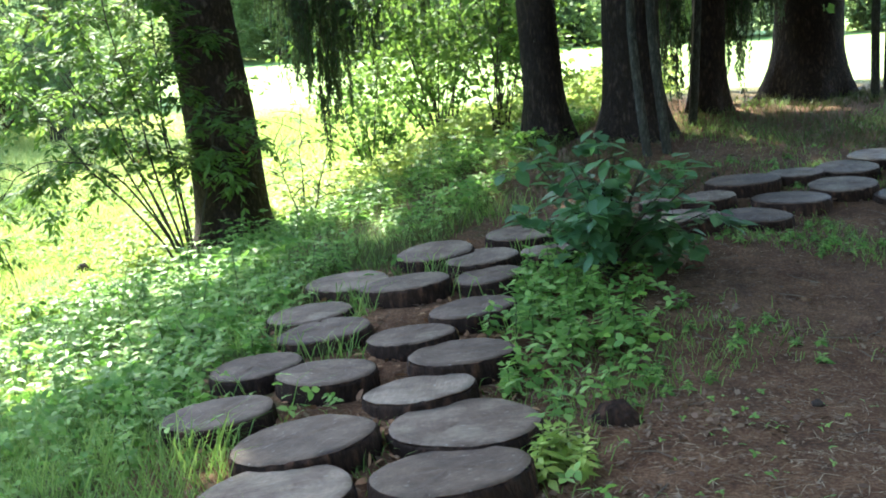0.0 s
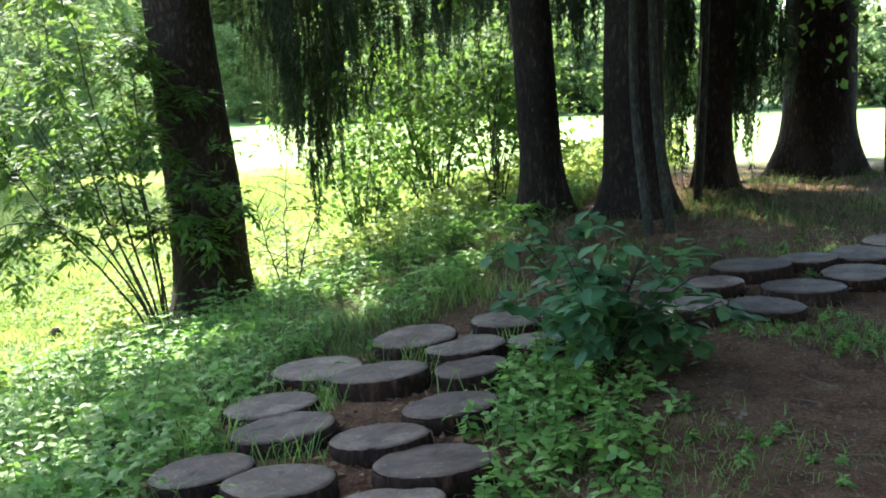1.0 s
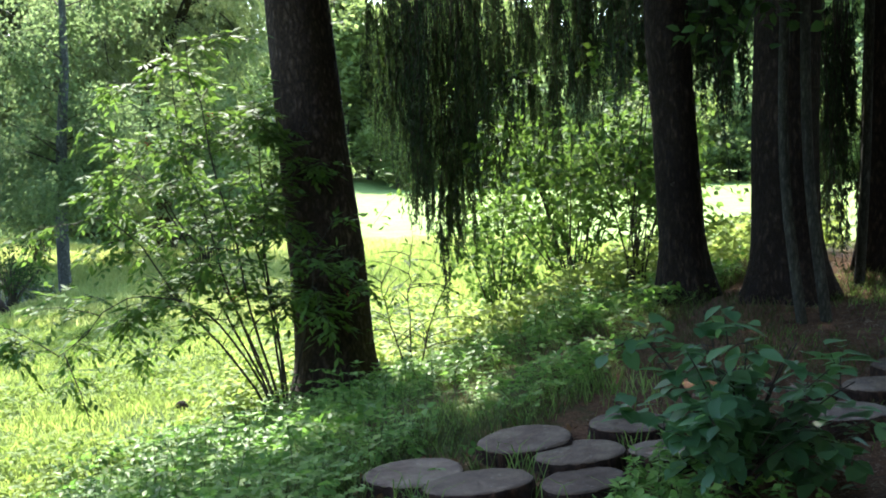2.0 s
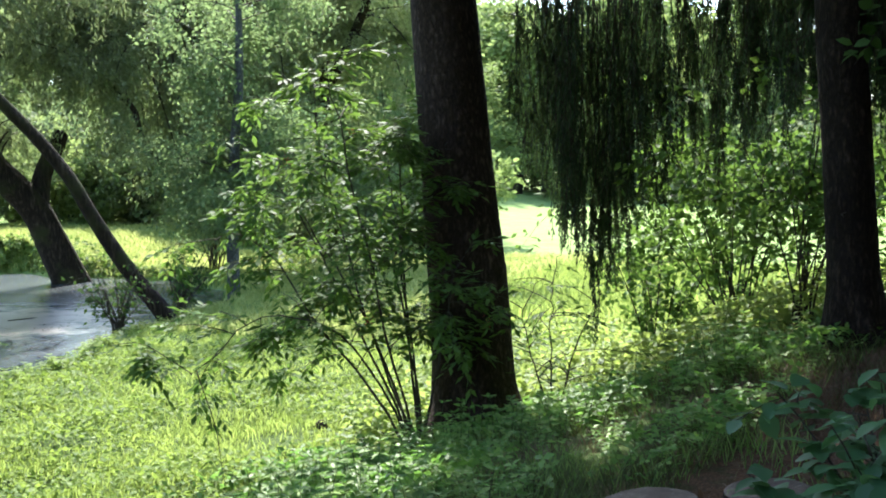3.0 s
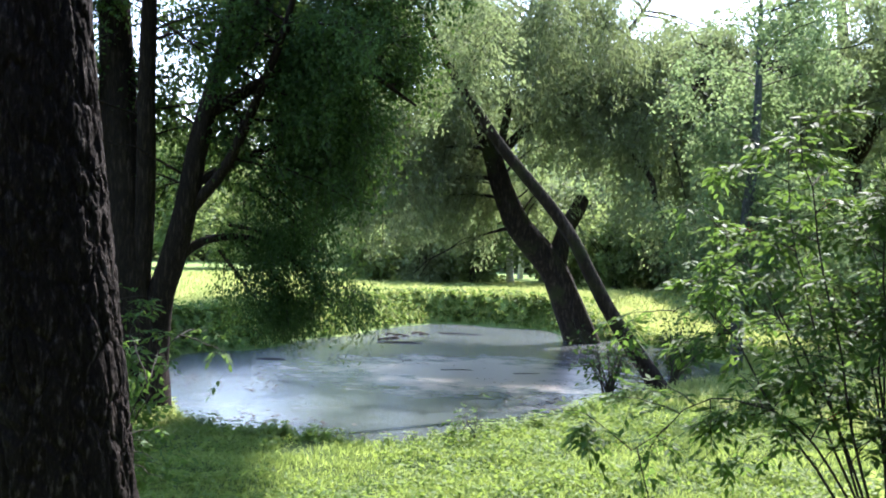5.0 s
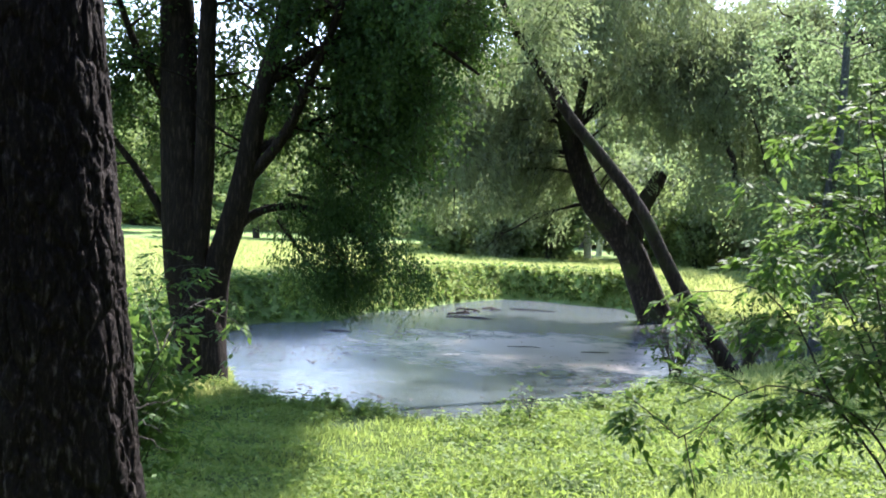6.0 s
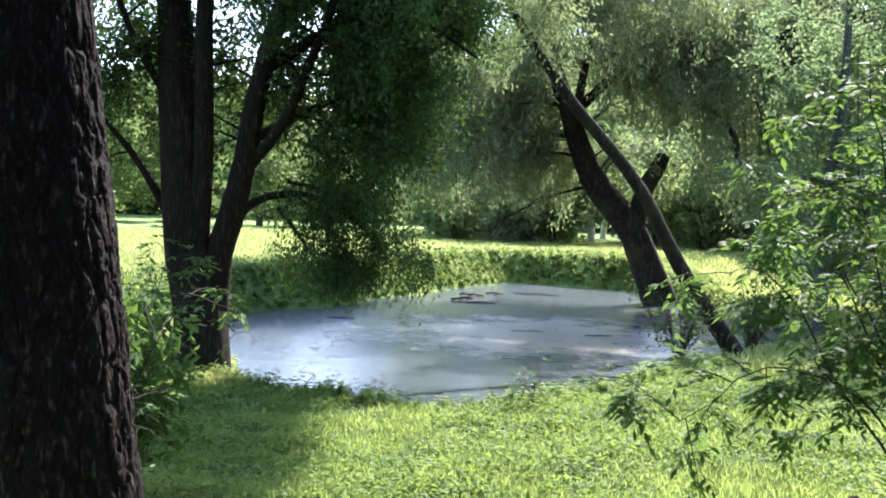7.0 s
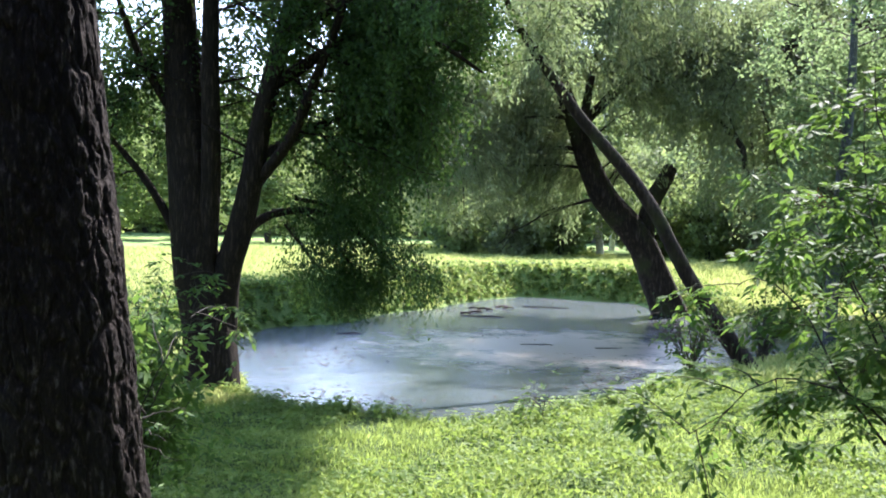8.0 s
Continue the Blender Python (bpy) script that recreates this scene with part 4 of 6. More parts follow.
c1 = offshoots(sweep, 90, 0.5, 0.5, 0.6, 0.0, 0.05, 7, g)
c1 = c1[c1[:, -1, 2] > -0.3]
c2 = offshoots(c1, 800, 0.3, 0.55, 0.6, 0.0, 0.15, 5, g)
c2 = c2[c2[:, -1, 2] > -0.2 + 0.15 * g.normal(size=len(c2))]
for q in sweep:
    limb(lime, "limb", q[::3], [0.035, 0.02, 0.008], LIME_BARK, 7, 16)
put("drooping_twig", *twigs(c1 - np.array(LIME_AT), 0.008, 0.003, 3), TWIG, lime, kind="stuff")
pos, al = on_lines(c2, 15000, 0.11, g)
put("drooping_foliage", *leaves(pos - np.array(LIME_AT), unit(al * 0.6 + g.normal(size=pos.shape) * 0.5 + [0, 0, -0.6]), unit(g.normal(size=pos.shape) + UP), 0.07, 0.03), LIME, lime, "grey-green foliage drooping to the water", kind="stuff")

# old willow leaning over the far bank
g = np.random.default_rng(9)
WIL_AT = (-20.33, 30.64, -1.62)
willow = tree("willow_tree", "old forked willow leaning from the far bank", WIL_AT)
wl = [
    ([(-20.20, 30.8, -1.9), (-20.55, 30.27, -0.43), (-20.87, 29.77, 0.77), (-21.46, 28.95, 1.86), (-21.77, 28.45, 2.95), (-22.04, 28.03, 4.29), (-22.4, 27.5, 6), (-22.8, 27, 9)], [0.56, 0.47, 0.43, 0.40, 0.34, 0.28, 0.2, 0.06]),
    ([(-20.80, 29.95, 0.4), (-20.82, 30.2, 1.65), (-20.59, 30.6, 2.54), (-20.49, 30.79, 2.95)], [0.32, 0.28, 0.25, 0.2]),
    ([(-21.98, 28.1, 4.0), (-21.3, 29.6, 5.6), (-20.0, 31.2, 7.5), (-18.8, 32.5, 10)], [0.16, 0.13, 0.09, 0.03]),
    ([(-22.3, 27.6, 5.5), (-23.2, 26.2, 6.0), (-24.0, 24.8, 5.6), (-24.6, 23.6, 4.6)], [0.11, 0.08, 0.05, 0.02]),
    ([(-21.9, 28.2, 3.8), (-21.0, 27.6, 5.4), (-20.0, 27.0, 7.2), (-19, 26.4, 9)], [0.15, 0.11, 0.08, 0.02]),
]
for number, (pts, rad) in enumerate(wl):
    limb(willow, "trunk" if number == 0 else "limb", pts, rad, WILLOW_BARK, 20 if number == 0 else 10, 26, 0.09, number)
lines = np.stack([curve(p_, 12) for p_, _ in wl])
w1 = offshoots(lines[[0, 0, 2, 2, 3, 3, 4]], 140, 3.0, 0.75, 0.35, 0.2, 0.35, 7, g)
w1 = w1[((w1[:, -1] - w1[:, 0]) @ view > -0.6) | (w1[:, 0, 2] > 5.5)]
w2 = offshoots(w1, 2000, 1.4, 0.6, 0.75, 0.0, 0.15, 6, g)
w2 = w2[(w2[:, -1, 2] > 3.4) | ((w2[:, 0] - [-20.9, 29.8, 0]) @ [-0.65, -0.76, 0] > 1.6) & (w2[:, -1, 2] > 1.0) | ((w2[:, 0] - [-20.9, 29.8, 0]) @ view > 0.5) & (w2[:, -1, 2] > 0.6)]
w2 = w2[w2[:, -1, 2] < 7.8 + 0.5 * g.normal(size=len(w2))]
put("branch", *twigs(w1 - np.array(WIL_AT), 0.045, 0.012, 4), WILLOW_BARK, willow, kind="stuff")
put("twig", *twigs(w2 - np.array(WIL_AT), 0.008, 0.003, 3), TWIG, willow, kind="stuff")
pos, al = on_lines(w2, 185000, 0.12, g)
put("crown", *leaves(pos - np.array(WIL_AT), unit(al * 0.7 + g.normal(size=pos.shape) * 0.5 + [0, 0, -0.3]), unit(g.normal(size=pos.shape) + UP * 0.5),
                     0.13 + 0.09 * g.random(len(pos)), 0.040), WILLOW, willow, "silvery grey-green narrow foliage")

# thin trunk that leans across
g = np.random.default_rng(10)
LEAN_AT = (-11.34, 21.55, -1.5)
leaner = tree("leaning_tree", "slender mossy tree leaning far over the pond", LEAN_AT)
lp = [(-11.1, 21.7, -1.85), (-11.62, 21.35, -0.93), (-11.94, 21.13, -0.40), (-12.27, 20.89, 0.24), (-12.58, 20.65, 0.94), (-12.83, 20.46, 1.53), (-13.19, 20.16, 2.18),
      (-13.59, 19.83, 2.77), (-13.97, 19.48, 3.36), (-14.32, 19.16, 4.01), (-14.65, 18.83, 4.66), (-14.95, 18.5, 5.4), (-15.2, 18.2, 6.3)]
limb(leaner, "trunk", lp, [0.20, 0.175, 0.16, 0.15, 0.14, 0.13, 0.125, 0.12, 0.11, 0.10, 0.085, 0.065, 0.03], WILLOW_BARK, 14, 44, 0.07, 3)
line = curve(lp, 14)[None]
l1 = offshoots(line, 26, 1.4, 0.75, 0.15, 0.2, 0.78, 6, g)
l2 = offshoots(l1, 330, 0.9, 0.65, 0.6, 0.0, 0.15, 5, g)
put("branch", *twigs(l1 - np.array(LEAN_AT), 0.016, 0.006, 4), WILLOW_BARK, leaner, kind="stuff")
pos, al = on_lines(l2, 12000, 0.08, g)
put("crown", *leaves(pos - np.array(LEAN_AT), unit(al * 0.7 + g.normal(size=pos.shape) * 0.5 + [0, 0, -0.3]), unit(g.normal(size=pos.shape) + UP * 0.5), 0.11, 0.034), WILLOW, leaner, "grey-green narrow foliage")

# limbs of a broken tree behind the elder
g = np.random.default_rng(12)
OLD_AT = (-14.2, 37.2, float(land(-14.2, 37.2)))
old = tree("old_willow", "spreading old willow with a long bent bough", OLD_AT)
ol = [([(-14.2, 37.2, -1.8), (-14.4, 37.1, 2), (-14.8, 37, 6), (-15.2, 37, 11)], [0.4, 0.34, 0.27, 0.08]),
      ([(-14.8, 37.0, 8.0), (-14.7, 34.5, 7.4), (-15.6, 32.1, 6.75), (-17.0, 30.9, 6.25), (-17.8, 30.3, 5.65), (-18.4, 29.8, 5.0)], [0.22, 0.2, 0.18, 0.16, 0.12, 0.06]),
      ([(-17.9, 30.2, 5.6), (-17.8, 29.2, 4.4), (-17.2, 29.6, 3.5), (-17.0, 29.7, 2.6), (-16.5, 30.1, 1.8)], [0.10, 0.10, 0.09, 0.07, 0.03]),
      ([(-14.6, 37.0, 3.6), (-15.4, 36.0, 5.2), (-16.2, 34.6, 6.2), (-16.9, 33.4, 6.0)], [0.14, 0.1, 0.06, 0.02]),
      ([(-14.6, 37.1, 4.2), (-13, 36, 6), (-11.5, 35, 8.5), (-10.5, 34, 11)], [0.2, 0.16, 0.1, 0.03])]
for number, (pts, rad) in enumerate(ol):
    limb(old, "trunk" if number == 0 else "limb", pts, rad, WILLOW_BARK, 12, 20, 0.08, number + 5)
lines = np.stack([curve(p_, 12) for p_, _ in ol])
o1 = offshoots(lines[[0, 1, 1, 3, 3, 4]], 160, 3.2, 0.75, 0.4, 0.15, 0.2, 7, g)
o2 = offshoots(o1, 1700, 1.3, 0.6, 0.7, 0.0, 0.15, 6, g)
o2 = o2[o2[:, -1, 2] < 9.2 + 0.5 * g.normal(size=len(o2))]
put("branch", *twigs(o1 - np.array(OLD_AT), 0.045, 0.012, 4), WILLOW_BARK, old, kind="stuff")
pos, al = on_lines(o2, 170000, 0.17, g)
put("crown", *leaves(pos - np.array(OLD_AT), unit(al * 0.7 + g.normal(size=pos.shape) * 0.5 + [0, 0, -0.3]), unit(g.normal(size=pos.shape) + UP * 0.5), 0.16, 0.055), WILLOW, old, "pale grey-green foliage")


# ---- distant woodland ----
def far_tree(name, label, height, wide, count, size, material, seed, trunk=TWIG, droop=0.3, low=0.12):
    g = np.random.default_rng(seed)
    one = tree(name, label, (0, 0, 0), "distant woodland")
    line = [(0, 0, -0.6), (0.1 * wide, 0, height * 0.35), (0, 0.1 * wide, height * 0.7), (0, 0, height * 0.97)]
    limb(one, "trunk", line, [height * 0.018, height * 0.014, height * 0.009, 0.02], trunk, 8, 10, 0.05, seed)
    c = curve(line, 12)[None]
    a = offshoots(c, 60, wide, 0.9, droop, 0.25, low, 6, g)
    scale_ = 1 - 0.55 * np.clip((a[:, :1, 2:3] / height - 0.35) / 0.65, 0, 1)
    a = a[:, :1] + (a - a[:, :1]) * scale_
    b = offshoots(a, 420, wide * 0.42, 0.7, droop, 0.0, 0.2, 5, g)
    put("branch", *twigs(a, 0.05, 0.012, 3), trunk, one)
    pos, al = on_lines(b, count, wide * 0.07, g)
    put("crown", *leaves(pos, unit(al * 0.4 + g.normal(size=pos.shape) * 0.7 + [0, 0, -0.3]), unit(g.normal(size=pos.shape) + UP * 0.6), size * (0.6 + 0.8 * g.random(count)), size * 0.6), material, one)
    return one


kinds = [far_tree("far_tree", "leafy woodland tree across the meadow", 15, 4.2, 9000, 0.42, WOODS, 31),
         far_tree("far_tree", "tall round-crowned tree across the meadow", 18, 4.8, 9000, 0.45, WOODS, 32, TWIG, 0.2, 0.1),
         far_tree("far_tree", "pale willow at the wood's edge", 12, 4.0, 9000, 0.38, WILLOW, 33, WILLOW_BARK, 0.6, 0.05),
         far_tree("far_birch", "slim white-stemmed birch at the wood edge", 14, 2.6, 6000, 0.3, WOODS, 34, BIRCH_BARK, 0.6, 0.3)]
g = np.random.default_rng(40)
spots = []
for row, (far_, size_, first_, last_, step_) in enumerate([(57, 0.56, 18, 30, 2.6), (80, 0.85, 29, 52, 2.2), (90, 1.1, 29, 52, 2.3), (95, 1.1, 52, 84, 2.4), (66, 0.61, -38, 92, 3.7), (82, 0.76, -38, 92, 3.7), (105, 0.96, -45, 96, 4.6), (118, 1.8, -16, 14, 2.6), (150, 2.1, 4, 24, 2.0), (136, 1.7, 6, 20, 2.2), (128, 2.0, -14, 8, 2.3)]):
    for turn in np.arange(first_, last_, step_):
        a_, dist = radians(turn + (row % 2) * 1.7 + g.normal() * 1.0), far_ + g.normal() * 3
        if (abs(turn - 12.0) < 2.6 or turn < 10) and dist < 98:
            continue
        spots.append((0.6 - math.sin(a_) * dist, 2 + math.cos(a_) * dist, size_ * (0.8 + 0.4 * g.random())))
used = set()
spots += [(-33.7, 42.7, 0.75), (-55.2, 68.6, 1.3), (-51.5, 62.0, 1.1), (-58.0, 66.0, 1.2)]
for x, y, size_ in spots:
    n_ = 3 if x == -33.7 else int(g.integers(0, 4)) if g.random() < 0.75 else int(g.integers(0, 2))
    m = pose(x, y, float(land(x, y)), 0, 0, g.random() * 360) @ Matrix.Diagonal((size_ * 1.25, size_ * 1.25, size_, 1))
    if n_ in used:
        copy_thing(kinds[n_], m)
    else:
        kinds[n_].matrix_basis = m
        used.add(n_)


# ---- shrubs ----
def shrub(name, label, at, stems, height, spread, leaf_count, leaf_size, leaf_width, material, seed, droop=0.25, stem_r=0.012, category="shrub", first=0.3):
    g = np.random.default_rng(seed)
    base = np.array([at[0], at[1], float(land(at[0], at[1]))])
    one = thing(name, label, category, tuple(base))
    az = g.random(stems) * 6.28
    out = np.stack([np.cos(az), np.sin(az), 0 * az], -1)
    s = np.linspace(0, 1, 7)
    hh = height * (0.55 + 0.5 * g.random(stems))
    ln = out[:, None] * (spread * (0.3 + 0.8 * g.random(stems))[:, None] * s**1.4)[..., None] + UP * (hh[:, None] * (s * 1.1 - 0.1 * s**3))[..., None]
    ln += g.normal(size=(stems, 1, 3)) * [0.06, 0.06, 0] * spread
    ln[:, 0, 2] = -0.06
    for q in ln:
        put("stem", *twigs(q[None], stem_r, stem_r * 0.3, 5), TWIG, one)
    side = offshoots(ln, stems * 7, height * 0.28, 0.7, droop, 0.1, first, 5, g)
    put("twig", *twigs(side, stem_r * 0.35, 0.002, 3), TWIG, one, kind="stuff")
    pos, al = on_lines(side, leaf_count, 0.03 * height, g)
    put("foliage", *leaves(pos, unit(al * 0.6 + g.normal(size=pos.shape) * 0.55 + [0, 0, -0.2]), unit(g.normal(size=pos.shape) + UP * 0.7),
                          leaf_size * (0.6 + 0.8 * g.random(leaf_count)), leaf_width * (0.7 + 0.6 * g.random(leaf_count))), material, one, kind="stuff")
    return one


def pinnate(tips, way, length, leaflet, width, gen, at):
    """Elder leaves: five or seven pointed leaflets along a stalk."""
    g = gen
    n = len(tips)
    way = unit(way)
    side = unit(np.cross(way, UP) + 1e-6)
    s = np.linspace(0, 1, 4)
    stalk = tips[:, None] + way[:, None] * (length[:, None] * s)[..., None] - UP * (length[:, None] * 0.35 * s**2)[..., None]
    parts = []
    for u, sign in ((0.45, 1), (0.45, -1), (0.72, 1), (0.72, -1), (1.0, 0)):
        i = u * 3 - 1e-6
        q = stalk[:, int(i)] * (1 - (i - int(i))) + stalk[:, int(i) + 1] * (i - int(i))
        w = unit(way * (0.75 if sign else 1.0) + side * sign * 0.85 + [0, 0, -0.35] + g.normal(size=(n, 3)) * 0.15)
        parts.append(leaves(q - at, w, unit(UP + g.normal(size=(n, 3)) * 0.35), leaflet * (0.8 + 0.4 * g.random(n)), width * (0.8 + 0.4 * g.random(n)), 0.12))
    return twigs(stalk - at, 0.0028, 0.0015, 3), join(*parts)


def elder(name, label, at, stems, leaf_count, seed, scale=1.0, berries=0):
    g = np.random.default_rng(seed)
    base = np.array([at[0], at[1], float(land(at[0], at[1]))])
    one = thing(name, label, "shrub", tuple(base))
    lines = np.stack([curve(p_, 14) for p_ in stems])
    wob = np.cumsum(g.normal(size=(len(lines), 14, 3)) * [0.036, 0.036, 0.01], axis=1) * np.linspace(0, 1, 14)[None, :, None]
    lines = lines + wob * scale
    lines[:, 0, 2] -= 0.1
    for number, ln in enumerate(lines):
        v, f = tube(ln - base, np.linspace(0.014, 0.004, 14) * scale, 6, 0.05, number)
        put("stem", v, f, TWIG, one, smooth=True)
    side = offshoots(lines, int(len(stems) * 10), 0.7 * scale, 0.7, 0.25, 0.1, 0.2, 6, g)
    put("twig", *twigs(side - base, 0.006, 0.002, 4), TWIG, one, kind="stuff")
    pos, al = on_lines(np.concatenate([side, offshoots(side, 60, 0.3 * scale, 0.6, 0.2, 0, 0.2, 6, g)]), leaf_count, 0.02, g)
    wy = unit(al * 0.6 + g.normal(size=pos.shape) * [0.8, 0.8, 0.25] + [0, 0, -0.05])
    st, lv = pinnate(pos, wy, (0.15 + 0.08 * g.random(len(pos))) * scale, 0.115 * scale, 0.045 * scale, g, base)
    put("leaf_stalk", *st, GREEN_STEM, one, kind="stuff")
    put("foliage", *lv, ELDER, one, "bright green feathered leaves", kind="stuff")
    for number in range(berries):
        p_ = side[g.integers(0, len(side)), -1]
        c = p_ + g.normal(size=(26, 3)) * 0.028
        v, f = leaves(c - base, ways(26), ways(26), 0.013, 0.012, 0.6)
        put("berry_cluster", v, f, BERRY, one, "small red berries", kind="stuff")
    return one


elder("elder_shrub", "tall lit elder shrub with arching stems before a trunk", (-2.7, 11.5), [
    [(-2.72, 11.5, -0.95), (-2.89, 11.48, -0.57), (-3.15, 11.45, 0.18), (-3.35, 11.44, 0.92), (-3.48, 11.44, 1.55), (-3.6, 11.47, 2.4)],
    [(-2.75, 11.46, -0.95), (-3.05, 11.32, -0.33), (-3.31, 11.15, 0.06), (-3.56, 10.96, 0.23), (-3.94, 10.72, 0.22), (-4.3, 10.33, -0.2)],
    [(-2.65, 11.5, -0.95), (-2.70, 11.58, -0.53), (-2.83, 11.6, 0.16), (-2.96, 11.65, 0.74), (-2.67, 11.72, 1.11), (-2.43, 11.78, 1.48)],
    [(-2.7, 11.55, -0.95), (-2.73, 11.62, -0.34), (-2.81, 11.7, 0.57), (-2.76, 11.72, 1.2), (-2.72, 11.75, 1.6), (-2.59, 11.8, 2.05)],
    [(-2.75, 11.5, -0.95), (-3.0, 11.6, -0.3), (-3.4, 11.7, 0.5), (-3.65, 11.8, 0.9), (-3.9, 11.9, 1.2), (-4.1, 12, 1.4)],
    [(-2.8, 11.45, -0.95), (-3.2, 11.4, -0.4), (-3.7, 11.4, 0.1), (-4.1, 11.5, 0.6), (-4.5, 11.5, 0.9), (-4.9, 11.5, 0.8)],
    [(-2.7, 11.6, -0.95), (-2.9, 11.8, -0.1), (-3.05, 11.9, 0.6), (-3.2, 12.0, 1.1), (-3.4, 12.05, 1.5), (-3.65, 12.1, 1.8)],
    [(-2.62, 11.45, -0.95), (-2.5, 11.4, -0.5), (-2.4, 11.35, 0.0), (-2.3, 11.3, 0.4), (-2.2, 11.3, 0.6), (-2.1, 11.3, 0.7)],
    [(-2.78, 11.55, -0.95), (-3.1, 11.6, -0.3), (-3.4, 11.65, 0.4), (-3.65, 11.7, 0.9), (-3.85, 11.7, 1.3), (-4.05, 11.75, 1.6)],
    [(-2.7, 11.5, -0.95), (-2.9, 11.35, -0.1), (-3.0, 11.2, 0.7), (-3.2, 11.1, 1.5), (-3.3, 11.05, 2.1), (-3.35, 11.0, 2.6)]], 1600, 51, 1.0, 4)
elder("elder_seedling", "young elder plant beside the leaning trunk", (-1.45, 11.75), [
    [(-1.45, 11.75, -0.7), (-1.47, 11.75, -0.3), (-1.45, 11.8, 0.1), (-1.4, 11.8, 0.45)],
    [(-1.4, 11.7, -0.7), (-1.3, 11.7, -0.3), (-1.2, 11.75, 0.1), (-1.1, 11.75, 0.3)],
    [(-1.5, 11.8, -0.7), (-1.6, 11.8, -0.35), (-1.65, 11.85, 0.0), (-1.7, 11.9, 0.2)]], 60, 52, 0.8)
elder("elder_seedling", "low elder sprout near the water", (-9.65, 14.2), [
    [(-9.65, 14.2, -1.4), (-9.66, 14.2, -1.25), (-9.6, 14.2, -1.1), (-9.55, 14.25, -1.0)], [(-9.7, 14.25, -1.4), (-9.8, 14.3, -1.25), (-9.9, 14.3, -1.15), (-10, 14.3, -1.1)]], 46, 53, 0.7)
elder("ash_sapling", "slender sapling with bright feathery leaves near the pine", (-5.8, 6.15), [
    [(-5.8, 6.15, -1.2), (-5.75, 6.25, -0.5), (-5.6, 6.45, 0.2), (-5.45, 6.7, 0.8)], [(-5.8, 6.15, -1.2), (-5.8, 6.2, -0.7), (-5.75, 6.3, -0.1), (-5.7, 6.45, 0.3)]], 34, 55, 0.6)
elder("ash_sapling", "small bright sapling in front of dark trunks", (-13.2, 10.3), [
    [(-13.2, 10.3, -1.4), (-13.25, 10.35, -0.6), (-13.3, 10.4, 0.1), (-13.2, 10.5, 0.6)], [(-13.2, 10.3, -1.4), (-13.0, 10.5, -0.7), (-12.9, 10.6, -0.1), (-12.8, 10.7, 0.3)],
    [(-13.3, 10.2, -1.4), (-13.6, 10.2, -0.7), (-13.8, 10.2, -0.2), (-14, 10.2, 0.1)]], 130, 54, 1.1)
# broad-leaved bush beside the path
BUSH_AT = (1.0, 6.55, float(land(1.0, 6.55)))
g = np.random.default_rng(61)
bush = thing("broadleaf_bush", "low blue-green broad-leaved bush growing beside the log path", "shrub", BUSH_AT)
n = 26
az = g.random(n) * 6.28
s = np.linspace(0, 1, 7)
rr, hh = 0.15 + 0.5 * g.random(n), 0.2 + 0.56 * g.random(n)
rr[:4], hh[:4] = 0.12 + 0.1 * g.random(4), 0.7 + 0.2 * g.random(4)
st = np.stack([np.cos(az), np.sin(az), 0 * az], -1)[:, None] * (rr[:, None] * s**1.2)[..., None] + UP * (hh[:, None] * (1.15 * s - 0.15 * s**3))[..., None]
for q in st:
    put("stem", *twigs(q[None], 0.008, 0.003, 5), TWIG, bush)
sd = offshoots(st, 90, 0.2, 0.75, 0.15, 0.0, 0.35, 5, g)
put("twig", *twigs(sd, 0.0035, 0.0018, 3), TWIG, bush, kind="stuff")
pos, al = on_lines(np.concatenate([sd, offshoots(st, 60, 0.12, 0.8, 0.1, 0, 0.5, 5, g)]), 880, 0.015, g)


def broad_leaves(at, way, face, length, width):
    """Oval leaves of eight faces with a drip tip."""
    n = len(at)
    way = unit(way)
    side = unit(np.cross(way, face))
    nor = np.cross(side, way)
    prof = [(0.0, 0.0), (0.18, 0.36), (0.45, 0.5), (0.72, 0.36), (1.0, 0.0)]
    rows = []
    for u, w in prof:
        c = at + way * (length * u)[:, None] - nor * (0.12 * length * u**2)[:, None]
        rows += [c, c + side * (width * w)[:, None] + nor * (width * w * 0.25)[:, None], c - side * (width * w)[:, None] + nor * (width * w * 0.25)[:, None]]
    v = np.stack(rows, 1)
    b = np.arange(n)[:, None] * 15
    f = [b + q for r_ in range(4) for q in ([r_ * 3, r_ * 3 + 3, r_ * 3 + 4, r_ * 3 + 1], [r_ * 3, r_ * 3 + 2, r_ * 3 + 5, r_ * 3 + 3])]
    return v.reshape(-1, 3), [np.concatenate(f)]


put("foliage", *broad_leaves(pos, unit(al * [0.6, 0.6, 0.1] + g.normal(size=pos.shape) * [0.6, 0.6, 0.15] + [0, 0, -0.12]), unit(UP + g.normal(size=pos.shape) * 0.22),
                            0.06 + 0.10 * g.random(len(pos)), 0.05 + 0.06 * g.random(len(pos))), BROAD, bush, "large oval blue-green leaves", smooth=True, kind="stuff")

